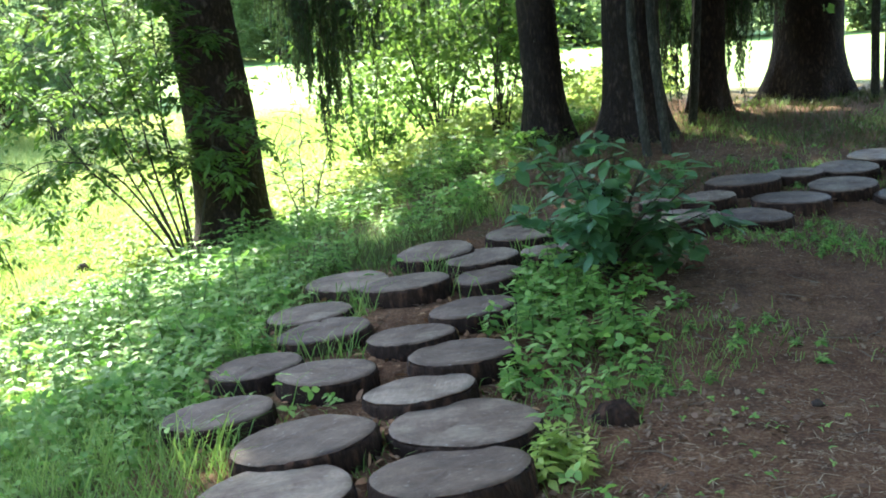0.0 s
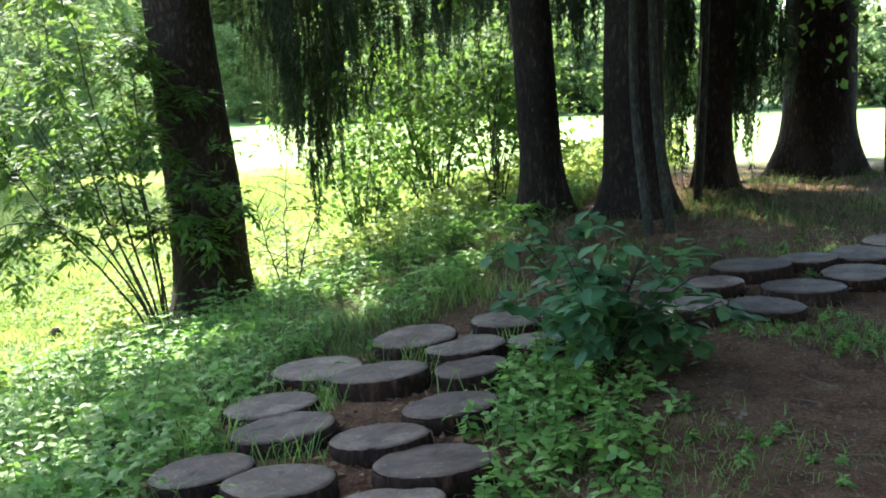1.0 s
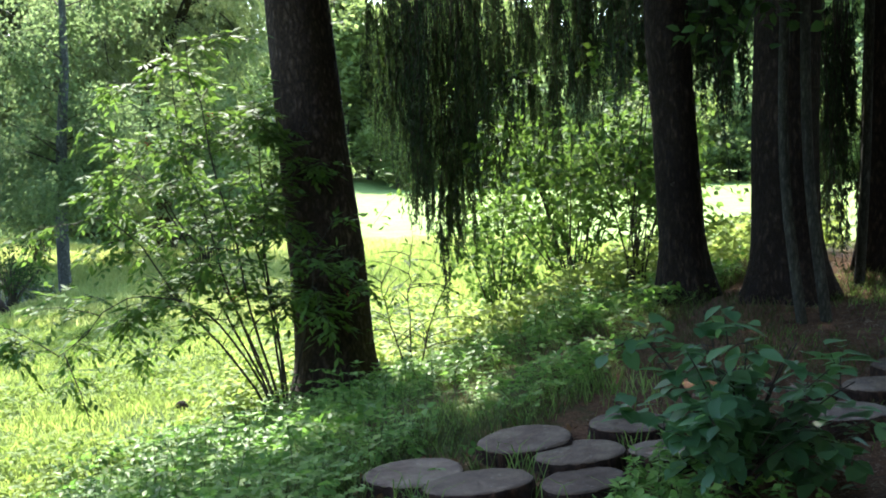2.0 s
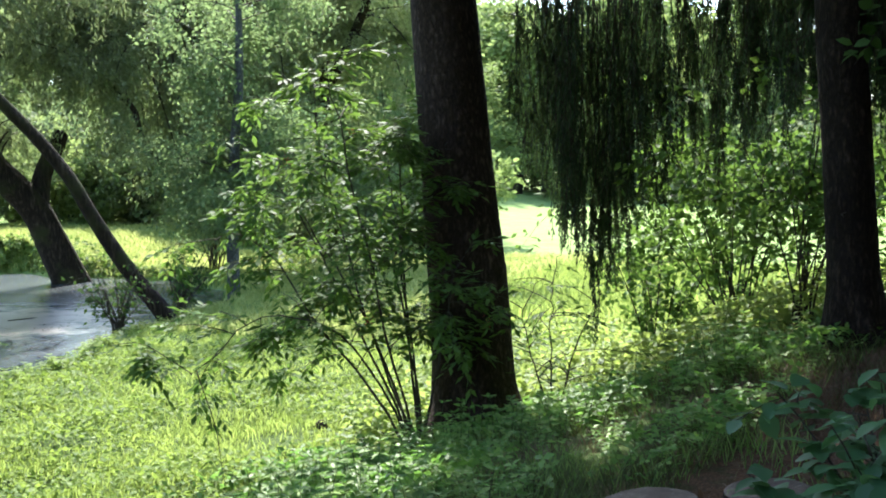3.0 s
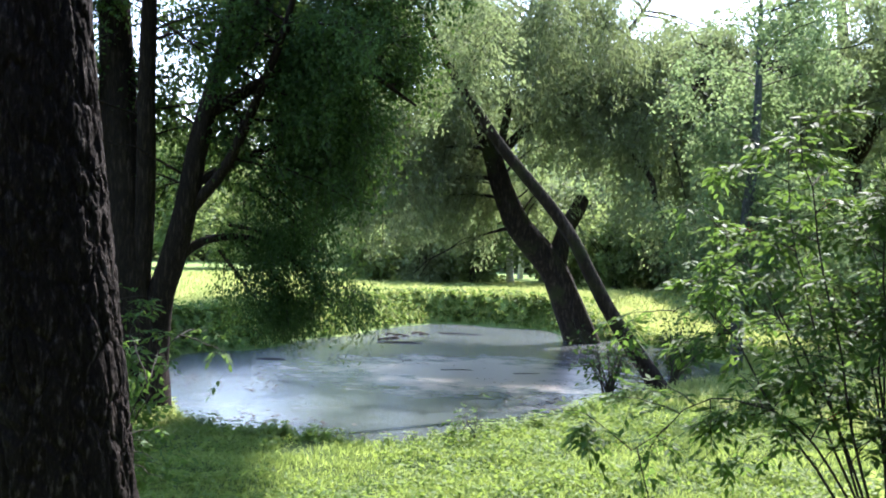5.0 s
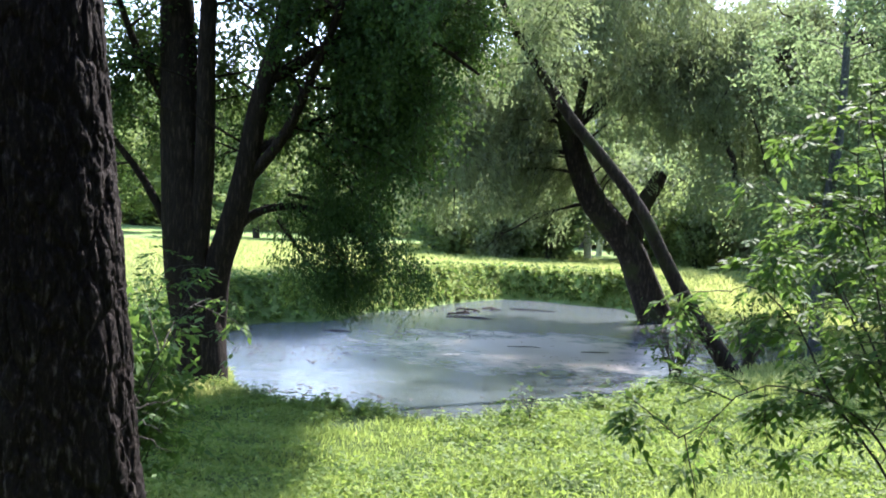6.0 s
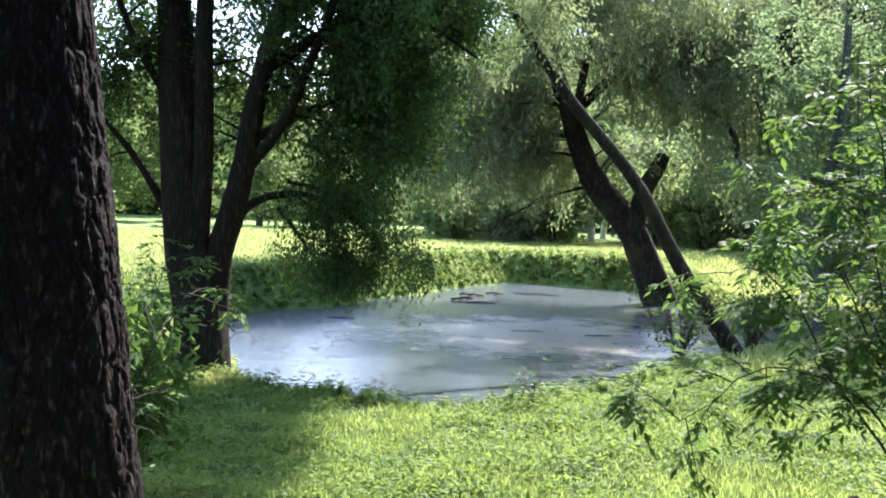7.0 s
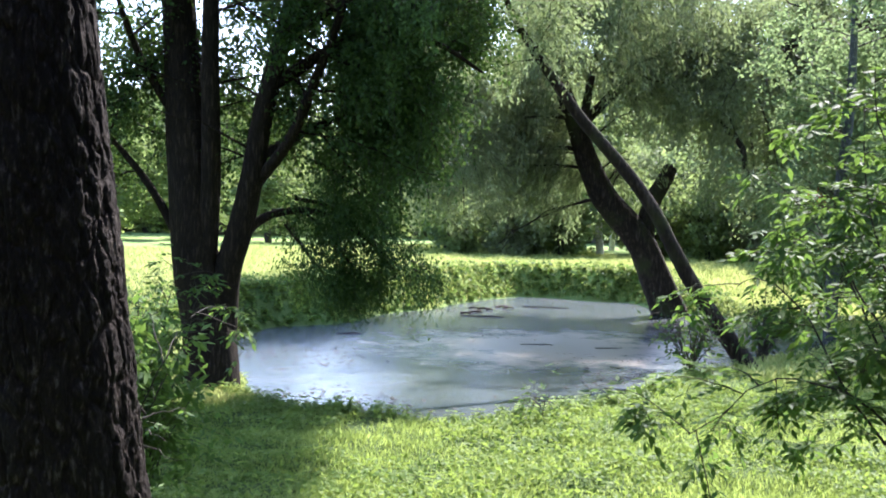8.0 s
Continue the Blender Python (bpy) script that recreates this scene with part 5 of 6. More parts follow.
shrub("hazel_bush", "airy back-lit bush between spruce trunks", (0.1, 14.3), 18, 3.0, 1.4, 3300, 0.10, 0.065, ELDER, 71)
shrub("hazel_bush", "thin leafy bush behind the hanging boughs", (-0.9, 15.2), 12, 2.2, 1.2, 1700, 0.10, 0.065, ELDER, 72)
shrub("hazel_bush", "leafy young bush beside a spruce", (0.75, 12.8), 12, 2.5, 0.7, 1600, 0.09, 0.06, ELDER, 73)
shrub("alder_bush", "dark-stemmed bush standing in the water's edge", (-11.5, 19.9), 22, 1.4, 0.75, 420, 0.10, 0.055, LIME, 74, 0.25, 0.016)
shrub("alder_bush", "dark-stemmed bush behind the leaning trunk", (-11.75, 22.6), 18, 1.5, 0.8, 520, 0.10, 0.055, LIME, 73, 0.25, 0.016)
shrub("alder_bush", "leafy bush beside the leaning tree", (-16.8, 33.2), 20, 3.4, 2.0, 4500, 0.14, 0.08, ALDER, 75, 0.25, 0.02)
shrub("alder_bush", "leafy bush on the grassy bank", (-10.8, 31.5), 16, 3.2, 1.6, 3500, 0.13, 0.08, ALDER, 76, 0.25, 0.02)
shrub("alder_bush", "tall leafy thicket behind the lawn", (-11.6, 35.0), 18, 6.0, 2.4, 9000, 0.18, 0.1, ALDER, 77, 0.25, 0.03)
shrub("maple_shrub", "bright broad-leaved young shrub between pine and lime", (-8.5, 7.75), 20, 1.8, 0.6, 2600, 0.11, 0.055, ELDER, 79, 0.2, 0.01)
shrub("alder_bush", "shaded bush behind the lime tree", (-17.2, 9.2), 20, 4.2, 2.0, 8000, 0.12, 0.07, ALDER, 78, 0.25, 0.02)
thickets = []
for number, (h, w, count, material) in enumerate([(4.6, 2.6, 5200, ALDER), (5.4, 2.8, 5800, WOODS), (3.6, 2.4, 4400, WOODS), (4.4, 2.6, 5200, WILLOW)]):
    thickets.append(shrub("thicket_bush", "dense leafy bush at the edge of the meadow", (-47 + 3 * number, 60), 34, h, w, count, 0.26, 0.17, material, 80 + number, 0.2, 0.03, first=0.03))
g = np.random.default_rng(88)
for turn in np.r_[np.arange(17.5, 31, 2.0), np.arange(31.5, 40.3, 2.2), np.arange(42.4, 48.2, 1.9), np.arange(51, 98, 3.4), np.arange(-36, 8, 3.4)]:
    for row in (0, 1):
        away = (95 if turn < 8 else 44 if turn < 31 else 51 if turn < 50 else 80) + row * 6.5 + g.normal() * 0.8
        a_ = radians(turn + row * 1.1 + g.normal() * 0.3)
        x, y = 0.8 - math.sin(a_) * away, 3.3 + math.cos(a_) * away
        copy_thing(thickets[int(g.integers(0, 4))], pose(x, y, float(land(x, y)), 0, 0, g.random() * 360) @ Matrix.Scale((0.75 + 0.35 * g.random()) * (1.0 + (0.2 if 31 < turn < 50 else 0.5) * row) * (1.5 if away > 75 else 1.0), 4))


# ---- low plants ----
def scatter(n, x0, x1, y0, y1, test):
    p = np.stack([x0 + (x1 - x0) * rng.random(n), y0 + (y1 - y0) * rng.random(n)], -1)
    p = p[test(p)]
    return np.c_[p, land(p[:, 0], p[:, 1])]


def patchy(p, scale, cut):
    q = np.sin(p[:, 0] * scale + 1.3 * np.sin(p[:, 1] * scale * 0.7)) + np.sin(p[:, 1] * scale * 1.1 + 1.7 * np.sin(p[:, 0] * scale * 0.6 + 2))
    return q + rng.normal(size=len(p)) * 0.5 > cut


def stuff(name, label, pieces, material, category):
    ob = put(name, *pieces, material)
    return tagged(ob, label, category, kind="stuff")


dry = lambda p: land(p[:, 0], p[:, 1]) > -1.585
rd = lambda p: ridge_d(p[:, 0], p[:, 1])
eye_far = lambda p: np.hypot(p[:, 0] - 0.6, p[:, 1] - 2.5)

# lawn: short turf with clover-like herbs
p = scatter(330000, -13.5, -1.5, 3.5, 22, lambda p: dry(p) & (rd(p) < -1.6) & patchy(p, 3.1, -1.0) & (rng.random(len(p)) < np.clip(9.0 / eye_far(p), 0.3, 1)))
p = np.concatenate([p, scatter(90000, -13, -1.8, -4, 3.6, lambda p: (rd(p) < -0.6) & patchy(p, 3.1, -1.0))])
stuff("lawn_grass", "short sunlit green lawn grass", blades(p, (0.04 + 0.08 * rng.random(len(p)) ** 2) * np.where(patchy(p, 2.2, 0.4), 1.5, 1.0), 0.006 + 0.0005 * eye_far(p), 0.7), GRASS, "grass")
p = scatter(125000, -13.5, -1.5, 4, 22, lambda p: dry(p) & (rd(p) < -2.0) & patchy(p, 1.3, -0.5))
p[:, 2] += 0.02 + 0.08 * rng.random(len(p)) * (0.5 + patchy(p, 5.0, 0.0))
stuff("lawn_herbs", "low broad-leaved herbs in the lawn", leaves(p, unit(rng.normal(size=p.shape) * [1, 1, 0.25]), unit(UP + rng.normal(size=p.shape) * 0.45), 0.035 + 0.065 * rng.random(len(p)) ** 1.5, 0.028 + 0.035 * rng.random(len(p))), LAWN_HERB, "herbs")
p = scatter(160000, -30, -1, 20, 40, lambda p: dry(p) & (rng.random(len(p)) < 0.6))
p2_ = scatter(90000, -46, -20, 10, 44, lambda p: pond_dist(p[:, 0], p[:, 1]) > 1.5)
p3_ = scatter(60000, -20, -13.3, 3.5, 14, lambda p: dry(p))
p = np.concatenate([p, p2_, p3_])
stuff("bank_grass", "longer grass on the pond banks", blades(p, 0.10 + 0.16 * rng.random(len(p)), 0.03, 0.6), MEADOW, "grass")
p = scatter(60000, -46, -20, 10, 44, lambda p: dry(p) & (pond_dist(p[:, 0], p[:, 1]) < 2.4))
p[:, 2] += 0.03 + 0.15 * rng.random(len(p)) ** 1.5
# The dark elder leaf colour stands in for shade on the bank face.
stuff("bank_herbs", "leafy weeds on the far bank, leaf colour darkened for its shade", leaves(p, ways(len(p), 0.4), unit(UP + rng.normal(size=p.shape) * 0.5), 0.13 + 0.06 * rng.random(len(p)), 0.10), ELDER, "herbs")
p = scatter(50000, -6, 6, 15, 34, lambda p: (rd(p) < 0.5) & ((rd(p) > -6) | (p[:, 1] > 22)))
stuff("meadow_grass", "tall sunlit meadow grass", blades(p, 0.2 + 0.3 * rng.random(len(p)), 0.03, 0.5), GRASS, "grass")
p = scatter(26000, -4, 3, 12.6, 20, lambda p: rd(p) < 1.0)
p[:, 2] += 0.1 + 0.45 * rng.random(len(p))
stuff("meadow_herbs", "leafy back-lit herbs behind the spruces", leaves(p, ways(len(p), 0.5), unit(UP + rng.normal(size=p.shape) * 0.6), 0.10, 0.06), GRASS, "herbs")

# slope: ground elder and shade grass
def trefoils(p, low, tall, leaflet, shape):
    """Ground elder: stalks of uneven height, each with three leaflets spread level at its top."""
    n = len(p)
    lift = low + tall * rng.random(n) ** 1.4
    q = p + np.c_[rng.normal(size=(n, 2)) * 0.3 * lift[:, None], lift]
    size_ = leaflet * (0.55 + 0.8 * rng.random(n))
    turn = rng.random(n) * 6.28
    tilt = unit(UP + rng.normal(size=q.shape) * 0.4)
    pieces = []
    for k_ in (0.0, 2.0, 4.2):
        a_ = turn + k_ + rng.normal(size=n) * 0.15
        w = np.stack([np.cos(a_), np.sin(a_), 0 * a_], -1)
        w -= tilt * (w * tilt).sum(1)[:, None]
        pieces.append(shape(q, w, unit(tilt + rng.normal(size=q.shape) * 0.15), size_, size_ * 0.62))
    return pieces


on_slope = lambda p: dry(p) & (rd(p) < 0.1 + 1.3 * ((p[:, 0] < -0.5) & (p[:, 1] < 6))) & (rd(p) > -5.2) & off_slices(p, 0.03)
p = scatter(27000, -5, 2, 7.5, 14, lambda p: on_slope(p) & patchy(p, 2.1, 0.1 + 0.8 * (rd(p) > -1.4)))
stuff("slope_herbs", "three-leaved ground elder covering the slope", join(*trefoils(p, 0.03, 0.20, 0.062, leaves)), HERB, "herbs")
p = scatter(21000, -6, 1, 2.5, 8.2, lambda p: on_slope(p) & patchy(p, 2.6, -0.2 + 0.5 * (rd(p) > -0.6)))
stuff("near_slope_herbs", "lush three-leaved herbs beside the log slices", join(*trefoils(p, 0.02, 0.17, 0.05, ovals)), HERB, "herbs")
p = scatter(120000, -5, 2.5, 2.5, 14, lambda p: (rd(p) < 0.2 + 1.2 * ((p[:, 0] < -0.5) & (p[:, 1] < 6))) & (rd(p) > -4.5) & off_slices(p, 0.02) & patchy(p, 1.6, -0.6))
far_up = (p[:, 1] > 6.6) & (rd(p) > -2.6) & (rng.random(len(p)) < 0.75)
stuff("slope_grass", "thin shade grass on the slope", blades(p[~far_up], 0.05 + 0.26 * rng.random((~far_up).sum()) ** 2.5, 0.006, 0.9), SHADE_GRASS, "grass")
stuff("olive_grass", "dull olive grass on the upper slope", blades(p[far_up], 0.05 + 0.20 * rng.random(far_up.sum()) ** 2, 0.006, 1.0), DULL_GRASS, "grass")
p = scatter(9000, -1.6, 1.4, 3, 8.5, lambda p: (rd(p) < 1.2) & off_slices(p, 0.01) & patchy(p, 4.3, 0.7))
stuff("path_grass", "tufts of grass growing between the log slices", blades(p, 0.1 + 0.16 * rng.random(len(p)), 0.007, 0.8), SHADE_GRASS, "grass")

# herbs round the foot of the bush
p = scatter(9000, 0.1, 1.5, 3.4, 7.2, lambda p: off_slices(p, 0.02) & ((np.hypot((p[:, 0] - 0.66 - 0.12 * (p[:, 1] - 5.8)) / 0.42, (p[:, 1] - 5.75) / 1.0) + rng.normal(size=len(p)) * 0.36 < 1)
                                                          | (rng.random(len(p)) < 0.12) & (np.hypot((p[:, 0] - 0.46) / 0.16, (p[:, 1] - 4.5) / 1.1) < 1)))
p = p[patchy(p, 7.0, -0.4)][:260]
stuff("path_herbs", "fresh green ground elder at the foot of the bush", join(*trefoils(p, 0.02, 0.15, 0.05, ovals)), HERB, "herbs")

# bare soil side: sparse plants, litter, twigs
p = scatter(150000, -2.5, 9, -4, 12.5, lambda p: (rd(p) > 0.9) & off_slices(p, 0.02) & patchy(p, 2.7, 0.45))
stuff("sparse_grass", "sparse short grass in the bare soil", blades(p, 0.03 + 0.06 * rng.random(len(p)), 0.006, 0.9), SHADE_GRASS, "grass")
p = scatter(125000, -3, 8, -4, 12.5, lambda p: (rd(p) > 0.3) & off_slices(p, 0.0) & (rng.random(len(p)) < 0.9))
p[:, 2] += 0.006
stuff("needle_litter", "brown needles, chips and dead leaves strewn on the soil", leaves(p, ways(len(p), 0.12), unit(UP + rng.normal(size=p.shape) * 0.25), 0.014 + 0.055 * rng.random(len(p)) ** 2.5, 0.004 + 0.024 * rng.random(len(p)) ** 3), LITTER, "litter")
p = scatter(15000, 0.2, 7, 2.6, 11, lambda p: (rd(p) > 0.6) & off_slices(p, 0.01) & patchy(p, 2.0, -0.3))
p[:, 2] += 0.01
stuff("straw_litter", "pale dry straw and needles scattered on the soil", leaves(p, ways(len(p), 0.08), unit(UP + rng.normal(size=p.shape) * 0.2), 0.04 + 0.09 * rng.random(len(p)) ** 2, 0.0035), STRAW, "litter")
p = scatter(5200, 0.2, 7, 2.6, 11, lambda p: (rd(p) > 0.5) & off_slices(p, 0.01) & patchy(p, 3.4, -0.1))
p[:, 2] += 0.012
stuff("dead_leaf_litter", "dark curled dead leaves on the soil", ovals(p, ways(len(p), 0.3), unit(UP + rng.normal(size=p.shape) * 0.5), 0.02 + 0.035 * rng.random(len(p)), 0.016 + 0.016 * rng.random(len(p))), LITTER, "litter")
p = scatter(1500, -1.4, 1.2, 3.2, 7.5, lambda p: (rd(p) < 1.6) & off_slices(p, 0.0) & ~off_slices(p, 0.13))
p[:, 2] += 0.015
stuff("wood_chips", "orange-brown bark chips and dead leaves between the log slices", ovals(p, ways(len(p), 0.5), unit(UP + rng.normal(size=p.shape) * 0.6), 0.03 + 0.05 * rng.random(len(p)), 0.02 + 0.02 * rng.random(len(p))), CHIP, "litter")
p = scatter(9000, 0.5, 7, 2.6, 10, lambda p: (rd(p) > 1.0) & off_slices(p, 0.03) & patchy(p, 1.9, 0.9))[:520]
stuff("soil_herbs", "small low herbs dotted over the bare soil", join(*trefoils(p, 0.008, 0.03, 0.022, ovals)), HERB, "herbs")
p = scatter(22000, 0, 9, 8.5, 13, lambda p: (rd(p) > 0.3) & off_slices(p, 0.02) & patchy(p, 1.8, -0.2))
# Olive-brown tone, also darkened to stand in for spruce shade.
stuff("ridge_grass", "dull olive grass under the spruces, darkened for their shade", blades(p, 0.04 + 0.10 * rng.random(len(p)), 0.008, 0.9), DULL_GRASS, "grass")

# floating branches on the pond
for pts, r in [([(-24.6, 28.6, -1.6), (-23.9, 28.9, -1.57), (-23.4, 29.5, -1.6)], 0.025), ([(-23.2, 24.6, -1.61), (-22.6, 25.2, -1.58), (-22.2, 25.5, -1.6)], 0.030), ([(-21.3, 18.9, -1.61), (-21.0, 19.2, -1.58), (-20.8, 19.4, -1.6)], 0.025), ([(-17.3, 21.3, -1.6), (-17, 21.8, -1.59), (-16.8, 21.9, -1.6)], 0.015), ([(-15.9, 22.3, -1.6), (-15.7, 22.6, -1.59), (-15.6, 22.9, -1.6)], 0.020)]:
    v, f = tube(curve(pts, 10) - np.array(pts[1]), np.linspace(r, r * 0.5, 10), 7, 0.2, 2)
    ob = put("floating_branch", v, f, TWIG, smooth=True)
    ob.location = pts[1]
    tagged(ob, "dark broken branch floating on the pond", "branch", "floating branches")

g = np.random.default_rng(310)
for number in range(9):
    u = number / 8
    q = np.array([-23.6 - 1.2 * u + 0.25 * g.normal(), 25.2 + 2.6 * u + 0.2 * g.normal(), -1.585])
    w = np.array([0.06 * g.normal(), 0.06 * g.normal(), 0.0]) + [0.09, 0.11, 0]
    v, f = tube(curve([-w, -w * 0.2 + [0, 0, 0.03], w * 0.5 + [0, 0, 0.02], w], 8), np.linspace(0.032, 0.018, 8), 7, 0.3, number)
    ob = put("floating_clump", v, f, CLOD, smooth=True)
    ob.location = q
    tagged(ob, "dark rotten clump of weed floating on the pond", "weed", "floating clumps of weed")
p = np.stack([-27 + 17 * rng.random(9000), 12 + 20 * rng.random(9000)], -1)
p = p[(pond_dist(p[:, 0], p[:, 1]) < -0.4) & patchy(p, 0.9, 0.9)][:1500]
stuff("pond_flecks", "dark leaf flecks scattered on the water", ovals(np.c_[p, np.full(len(p), -1.594)], ways(len(p), 0.02), np.tile(UP, (len(p), 1)), 0.05 + 0.10 * rng.random(len(p)) ** 2, 0.04 + 0.04 * rng.random(len(p))), TWIG, "flecks")

# stump in the lawn
sx, sy = -4.45, 13.3
sz = float(land(sx, sy))
stump = thing("tree_stump", "small dark rotten stump in the lawn", "stump", (sx, sy, sz))
v, f = tube([(0, 0, -0.1), (0, 0, 0.02), (0.01, 0, 0.05), (0.02, 0.01, 0.085), (0.03, 0.01, 0.10)], [0.085, 0.08, 0.07, 0.05, 0.02], 14, 0.2, 4)
put("bark", v, f, WILLOW_BARK, stump)

# ---- small growth and debris ----
def upright_herbs(name, label, places, height, leaf, wide, material, seed):
    """Leafy upright weeds: a stem with crossed pairs of leaves, one object."""
    g = np.random.default_rng(seed)
    n = len(places)
    h = height * (0.55 + 0.7 * g.random(n))
    s = np.linspace(0, 1, 5)
    lean = g.normal(size=(n, 2)) * 0.18
    st = places[:, None] + np.concatenate([lean[:, None] * (h[:, None] * s**1.5)[..., None], (h[:, None] * s)[..., None]], -1)
    parts = []
    for q in (0.3, 0.5, 0.68, 0.84, 1.0):
        i = min(int(q * 4), 3)
        at = st[:, i] + (st[:, i + 1] - st[:, i]) * (q * 4 - i)
        turn = g.random(n) * 6.28
        for k_ in (0, 1, 2):
            a_ = turn + k_ * 2.09 + g.normal(size=n) * 0.2
            w = np.stack([np.cos(a_), np.sin(a_), -0.25 + 0.5 * (q > 0.9) + 0 * a_], -1)
            parts.append(leaves(at, w, unit(UP + g.normal(size=(n, 3)) * 0.25), leaf * (1.25 - 0.6 * q) * (0.7 + 0.6 * g.random(n)), wide * (1.2 - 0.5 * q)))
    base = stuff(name, label, join(*parts), material, "herbs")
    put("stalk", *twigs(st, 0.004, 0.002, 3), GREEN_STEM, base, kind="stuff")
    return base


p = scatter(900, -3.2, 0.4, 6.5, 12.5, lambda p: (rd(p) < -0.6) & (rd(p) > -3.8) & patchy(p, 1.7, 0.2))[:260]
upright_herbs("slope_weeds", "knee-high leafy weeds on the shaded slope", p, 0.38, 0.10, 0.05, HERB, 201)
p = scatter(700, -5.5, -1.2, 3.2, 9, lambda p: (rd(p) < -0.8) & (rd(p) > -4.6) & patchy(p, 2.3, 0.5))[:200]
upright_herbs("slope_weeds", "scattered leafy weeds on the lit slope", p, 0.24, 0.09, 0.05, HERB, 202)
p = scatter(4000, -15.5, -9, 11, 21, lambda p: (pond_dist(p[:, 0], p[:, 1]) < 0.55) & dry(p))[:420]
upright_herbs("shore_weeds", "short leafy weeds along the near shore", p, 0.20, 0.11, 0.06, LAWN_HERB, 203)
p = scatter(9000, -30, -15, 11, 36, lambda p: (pond_dist(p[:, 0], p[:, 1]) < 1.2) & dry(p) & (p[:, 0] < -15.5))[:2400]
upright_herbs("bank_weeds", "rank weeds on the far bank", p, 0.15, 0.15, 0.10, BANK_LEAF, 204)
p = scatter(3000, -4, 1.5, 12.2, 17, lambda p: rd(p) < 0.3)[:500]
upright_herbs("edge_weeds", "back-lit weeds at the ridge foot", p, 0.5, 0.12, 0.06, GRASS, 205)
p = scatter(1500, 0.6, 6, 3, 9.5, lambda p: (rd(p) > 1.2) & off_slices(p, 0.05) & patchy(p, 2.7, 0.5))[:420]
upright_herbs("path_weeds", "tiny green seedlings in the bare soil", p, 0.05, 0.05, 0.028, HERB, 206)

g = np.random.default_rng(210)
q = np.array([0.43, 3.97]) + g.normal(size=(16, 2)) * [0.07, 0.06]
upright_herbs("yellow_seedling", "yellow-green leafy seedling beside the log slices", np.c_[q, land(q[:, 0], q[:, 1])], 0.13, 0.085, 0.036, YOUNG_LEAF, 211)

# fallen twigs on the soil
g = np.random.default_rng(207)
p = scatter(900, 0, 6, 2.8, 9.5, lambda p: (rd(p) > 1.0) & off_slices(p, 0.03))[:110]
for q in p:
    a_ = g.random() * 6.28
    w = np.array([math.cos(a_), math.sin(a_), 0]) * (0.05 + 0.14 * g.random())
    ln = curve(np.array([-w, -w * 0.3 + g.normal(size=3) * [0.02, 0.02, 0], w * 0.4 + g.normal(size=3) * [0.02, 0.02, 0], w]), 7) + [0, 0, 0.008]
    v, f = tube(ln, np.linspace(0.0036, 0.0018, 7), 5, 0.1, 3)
    ob = put("fallen_twig", v, f, DRY_TWIG)
    ob.location = q
    tagged(ob, "dry pale twig lying on the path soil", "twig", "fallen twigs")
# cones and clods
p = scatter(900, 0.3, 6, 2.8, 9.5, lambda p: (rd(p) > 1.1) & off_slices(p, 0.05))[:34]
for number, q in enumerate(p):
    r = 0.010 + 0.014 * g.random()
    v, f = tube([(0, 0, -r), (0, 0, -0.6 * r), (0, 0, 0.2 * r), (0.2 * r, 0, 0.8 * r)], [0.5 * r, 1.2 * r, 1.3 * r, 0.5 * r], 9, 0.25, number)
    ob = put("soil_clod", v, f, CLOD, smooth=True)
    ob.location = q + [0, 0, 0.4 * r]
    tagged(ob, "dark crumbly clod of earth on the path", "clod", "clods of earth")
clod_at = (0.7, 4.43, float(land(0.7, 4.43)))
v, f = tube([(0, 0, -0.05), (0, 0, 0.0), (0.01, 0, 0.05), (0.02, 0, 0.075)], [0.09, 0.10, 0.075, 0.03], 14, 0.3, 9)
ob = put("rotten_root", v, f, LOG_BARK)
ob.location = clod_at
tagged(ob, "dark rotten root knob beside the log slices", "root")

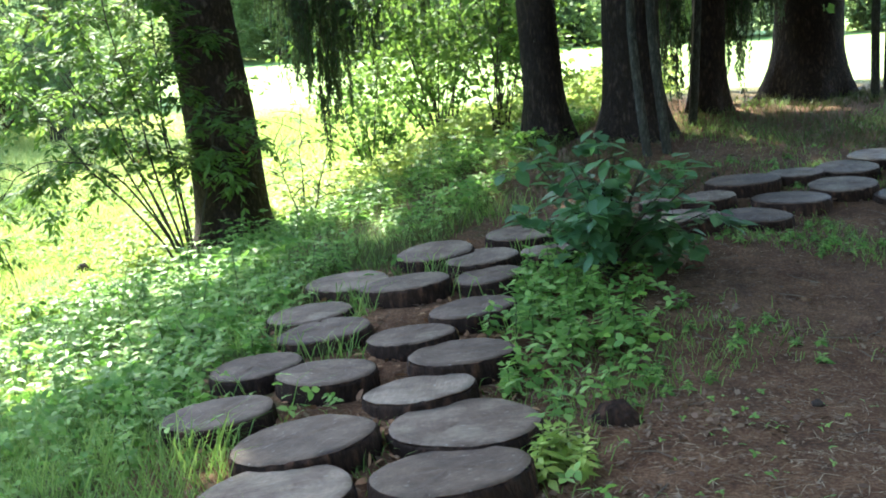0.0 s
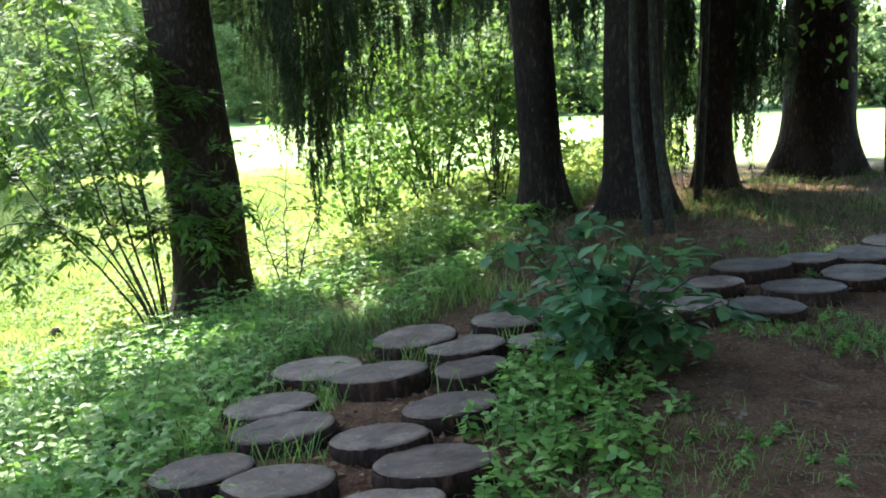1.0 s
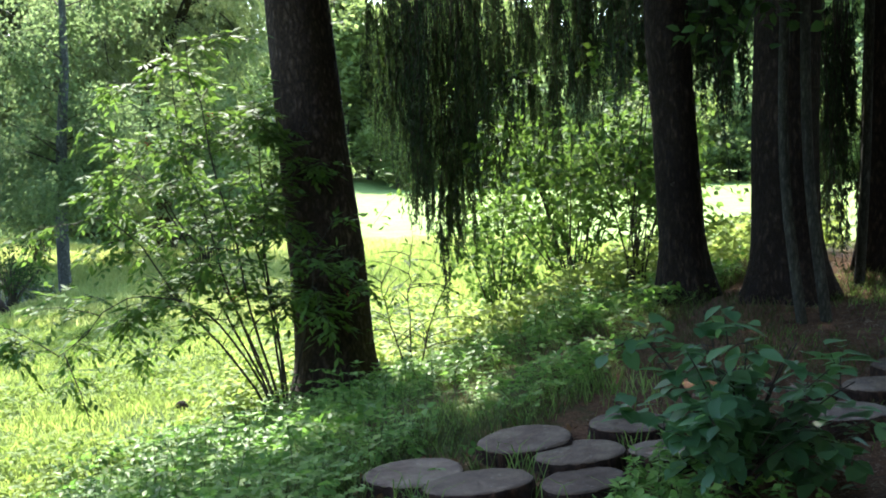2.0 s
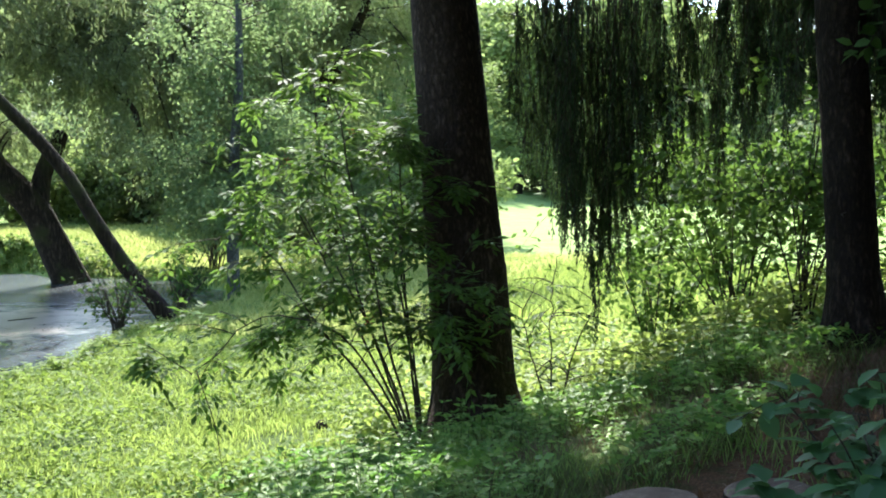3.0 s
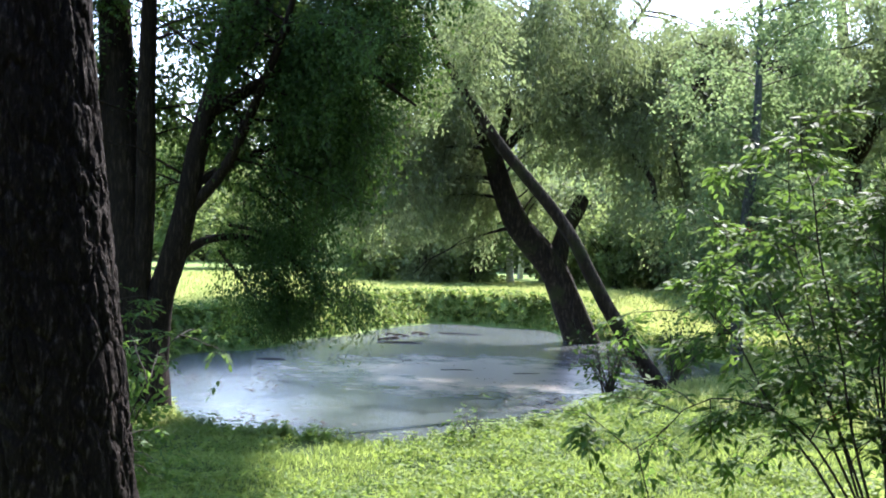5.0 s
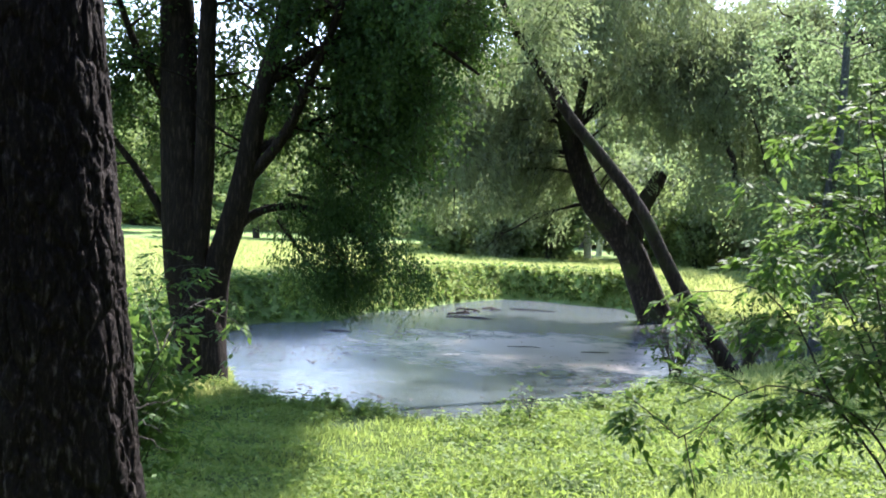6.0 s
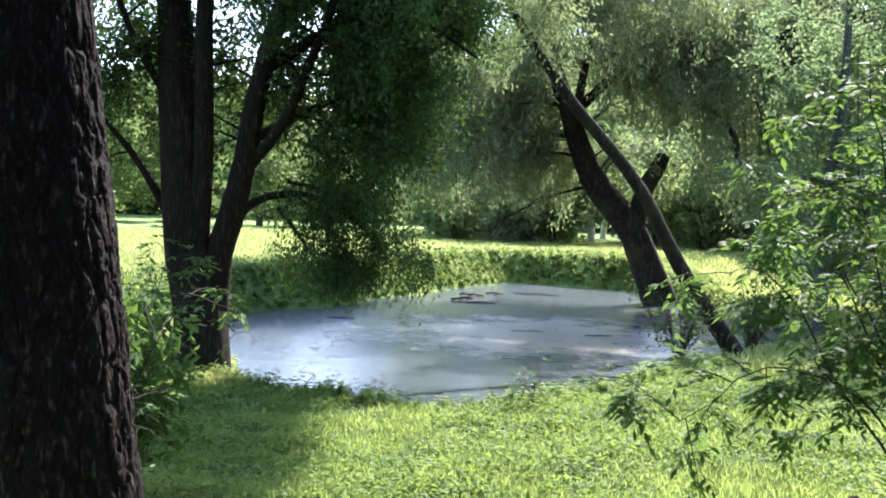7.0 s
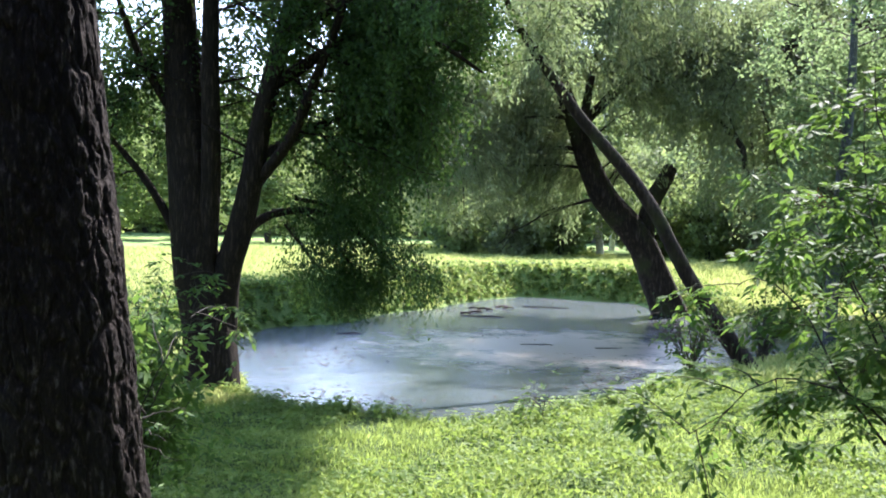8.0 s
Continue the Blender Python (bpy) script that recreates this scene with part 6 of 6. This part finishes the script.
p = scatter(4000, 0.1, 1.5, 3.6, 7.0, lambda p: off_slices(p, 0.02) & ((np.hypot((p[:, 0] - 0.64 - 0.12 * (p[:, 1] - 5.8)) / 0.33, (p[:, 1] - 5.85) / 0.85) + rng.normal(size=len(p)) * 0.3 < 1)))[:75]
upright_herbs("path_herb_clump", "lush lobed-leaf herbs at the foot of the bush", p, 0.19, 0.085, 0.05, HERB, 208)
p = scatter(4000, -3.5, 1.2, 3.5, 10.5, lambda p: off_slices(p, 0.05) & (rd(p) < 0.1) & (rd(p) > -2.6) & patchy(p, 3.3, 0.4))[:380]
upright_herbs("slope_seedlings", "fresh green seedlings scattered over the slope", p, 0.14, 0.075, 0.042, HERB, 209)
p = scatter(30000, -3.2, 2.2, 6.5, 13, lambda p: off_slices(p, 0.03) & (rd(p) < 0.9) & (rd(p) > -1.6) & patchy(p, 1.9, 0.2))
stuff("dry_grass", "straw-brown dead grass on the ridge edge", blades(p, 0.05 + 0.12 * rng.random(len(p)), 0.005, 1.1), LITTER, "grass")

# slim grey tree at the end of the pond
g = np.random.default_rng(301)
ALDER_AT = (-12.8, 27.0, float(land(-12.8, 27.0)))
alder = tree("alder_tree", "slim grey-stemmed tree at the end of the pond", ALDER_AT)
al_line = [(-12.8, 27.0, -1.7), (-12.75, 26.95, 0.2), (-12.6, 26.9, 2.2), (-12.35, 26.8, 4.5), (-12.3, 26.7, 8.5)]
limb(alder, "trunk", al_line, [0.17, 0.15, 0.13, 0.10, 0.03], ALDER_BARK, 12, 22, 0.05, 3)
a1 = offshoots(curve(al_line, 14)[None], 50, 2.6, 0.8, 0.2, 0.15, 0.28, 6, g)
a2 = offshoots(a1, 500, 0.9, 0.7, 0.35, 0.0, 0.15, 5, g)
put("branch", *twigs(a1 - np.array(ALDER_AT), 0.022, 0.006, 4), TWIG, alder, kind="stuff")
pos, al = on_lines(a2, 22000, 0.12, g)
put("crown", *leaves(pos - np.array(ALDER_AT), unit(al * 0.5 + g.normal(size=pos.shape) * 0.6 + [0, 0, -0.3]), unit(g.normal(size=pos.shape) * 0.8 + UP), 0.09 + 0.06 * g.random(len(pos)), 0.075), ALDER, alder, "grey-green rounded foliage", kind="stuff")
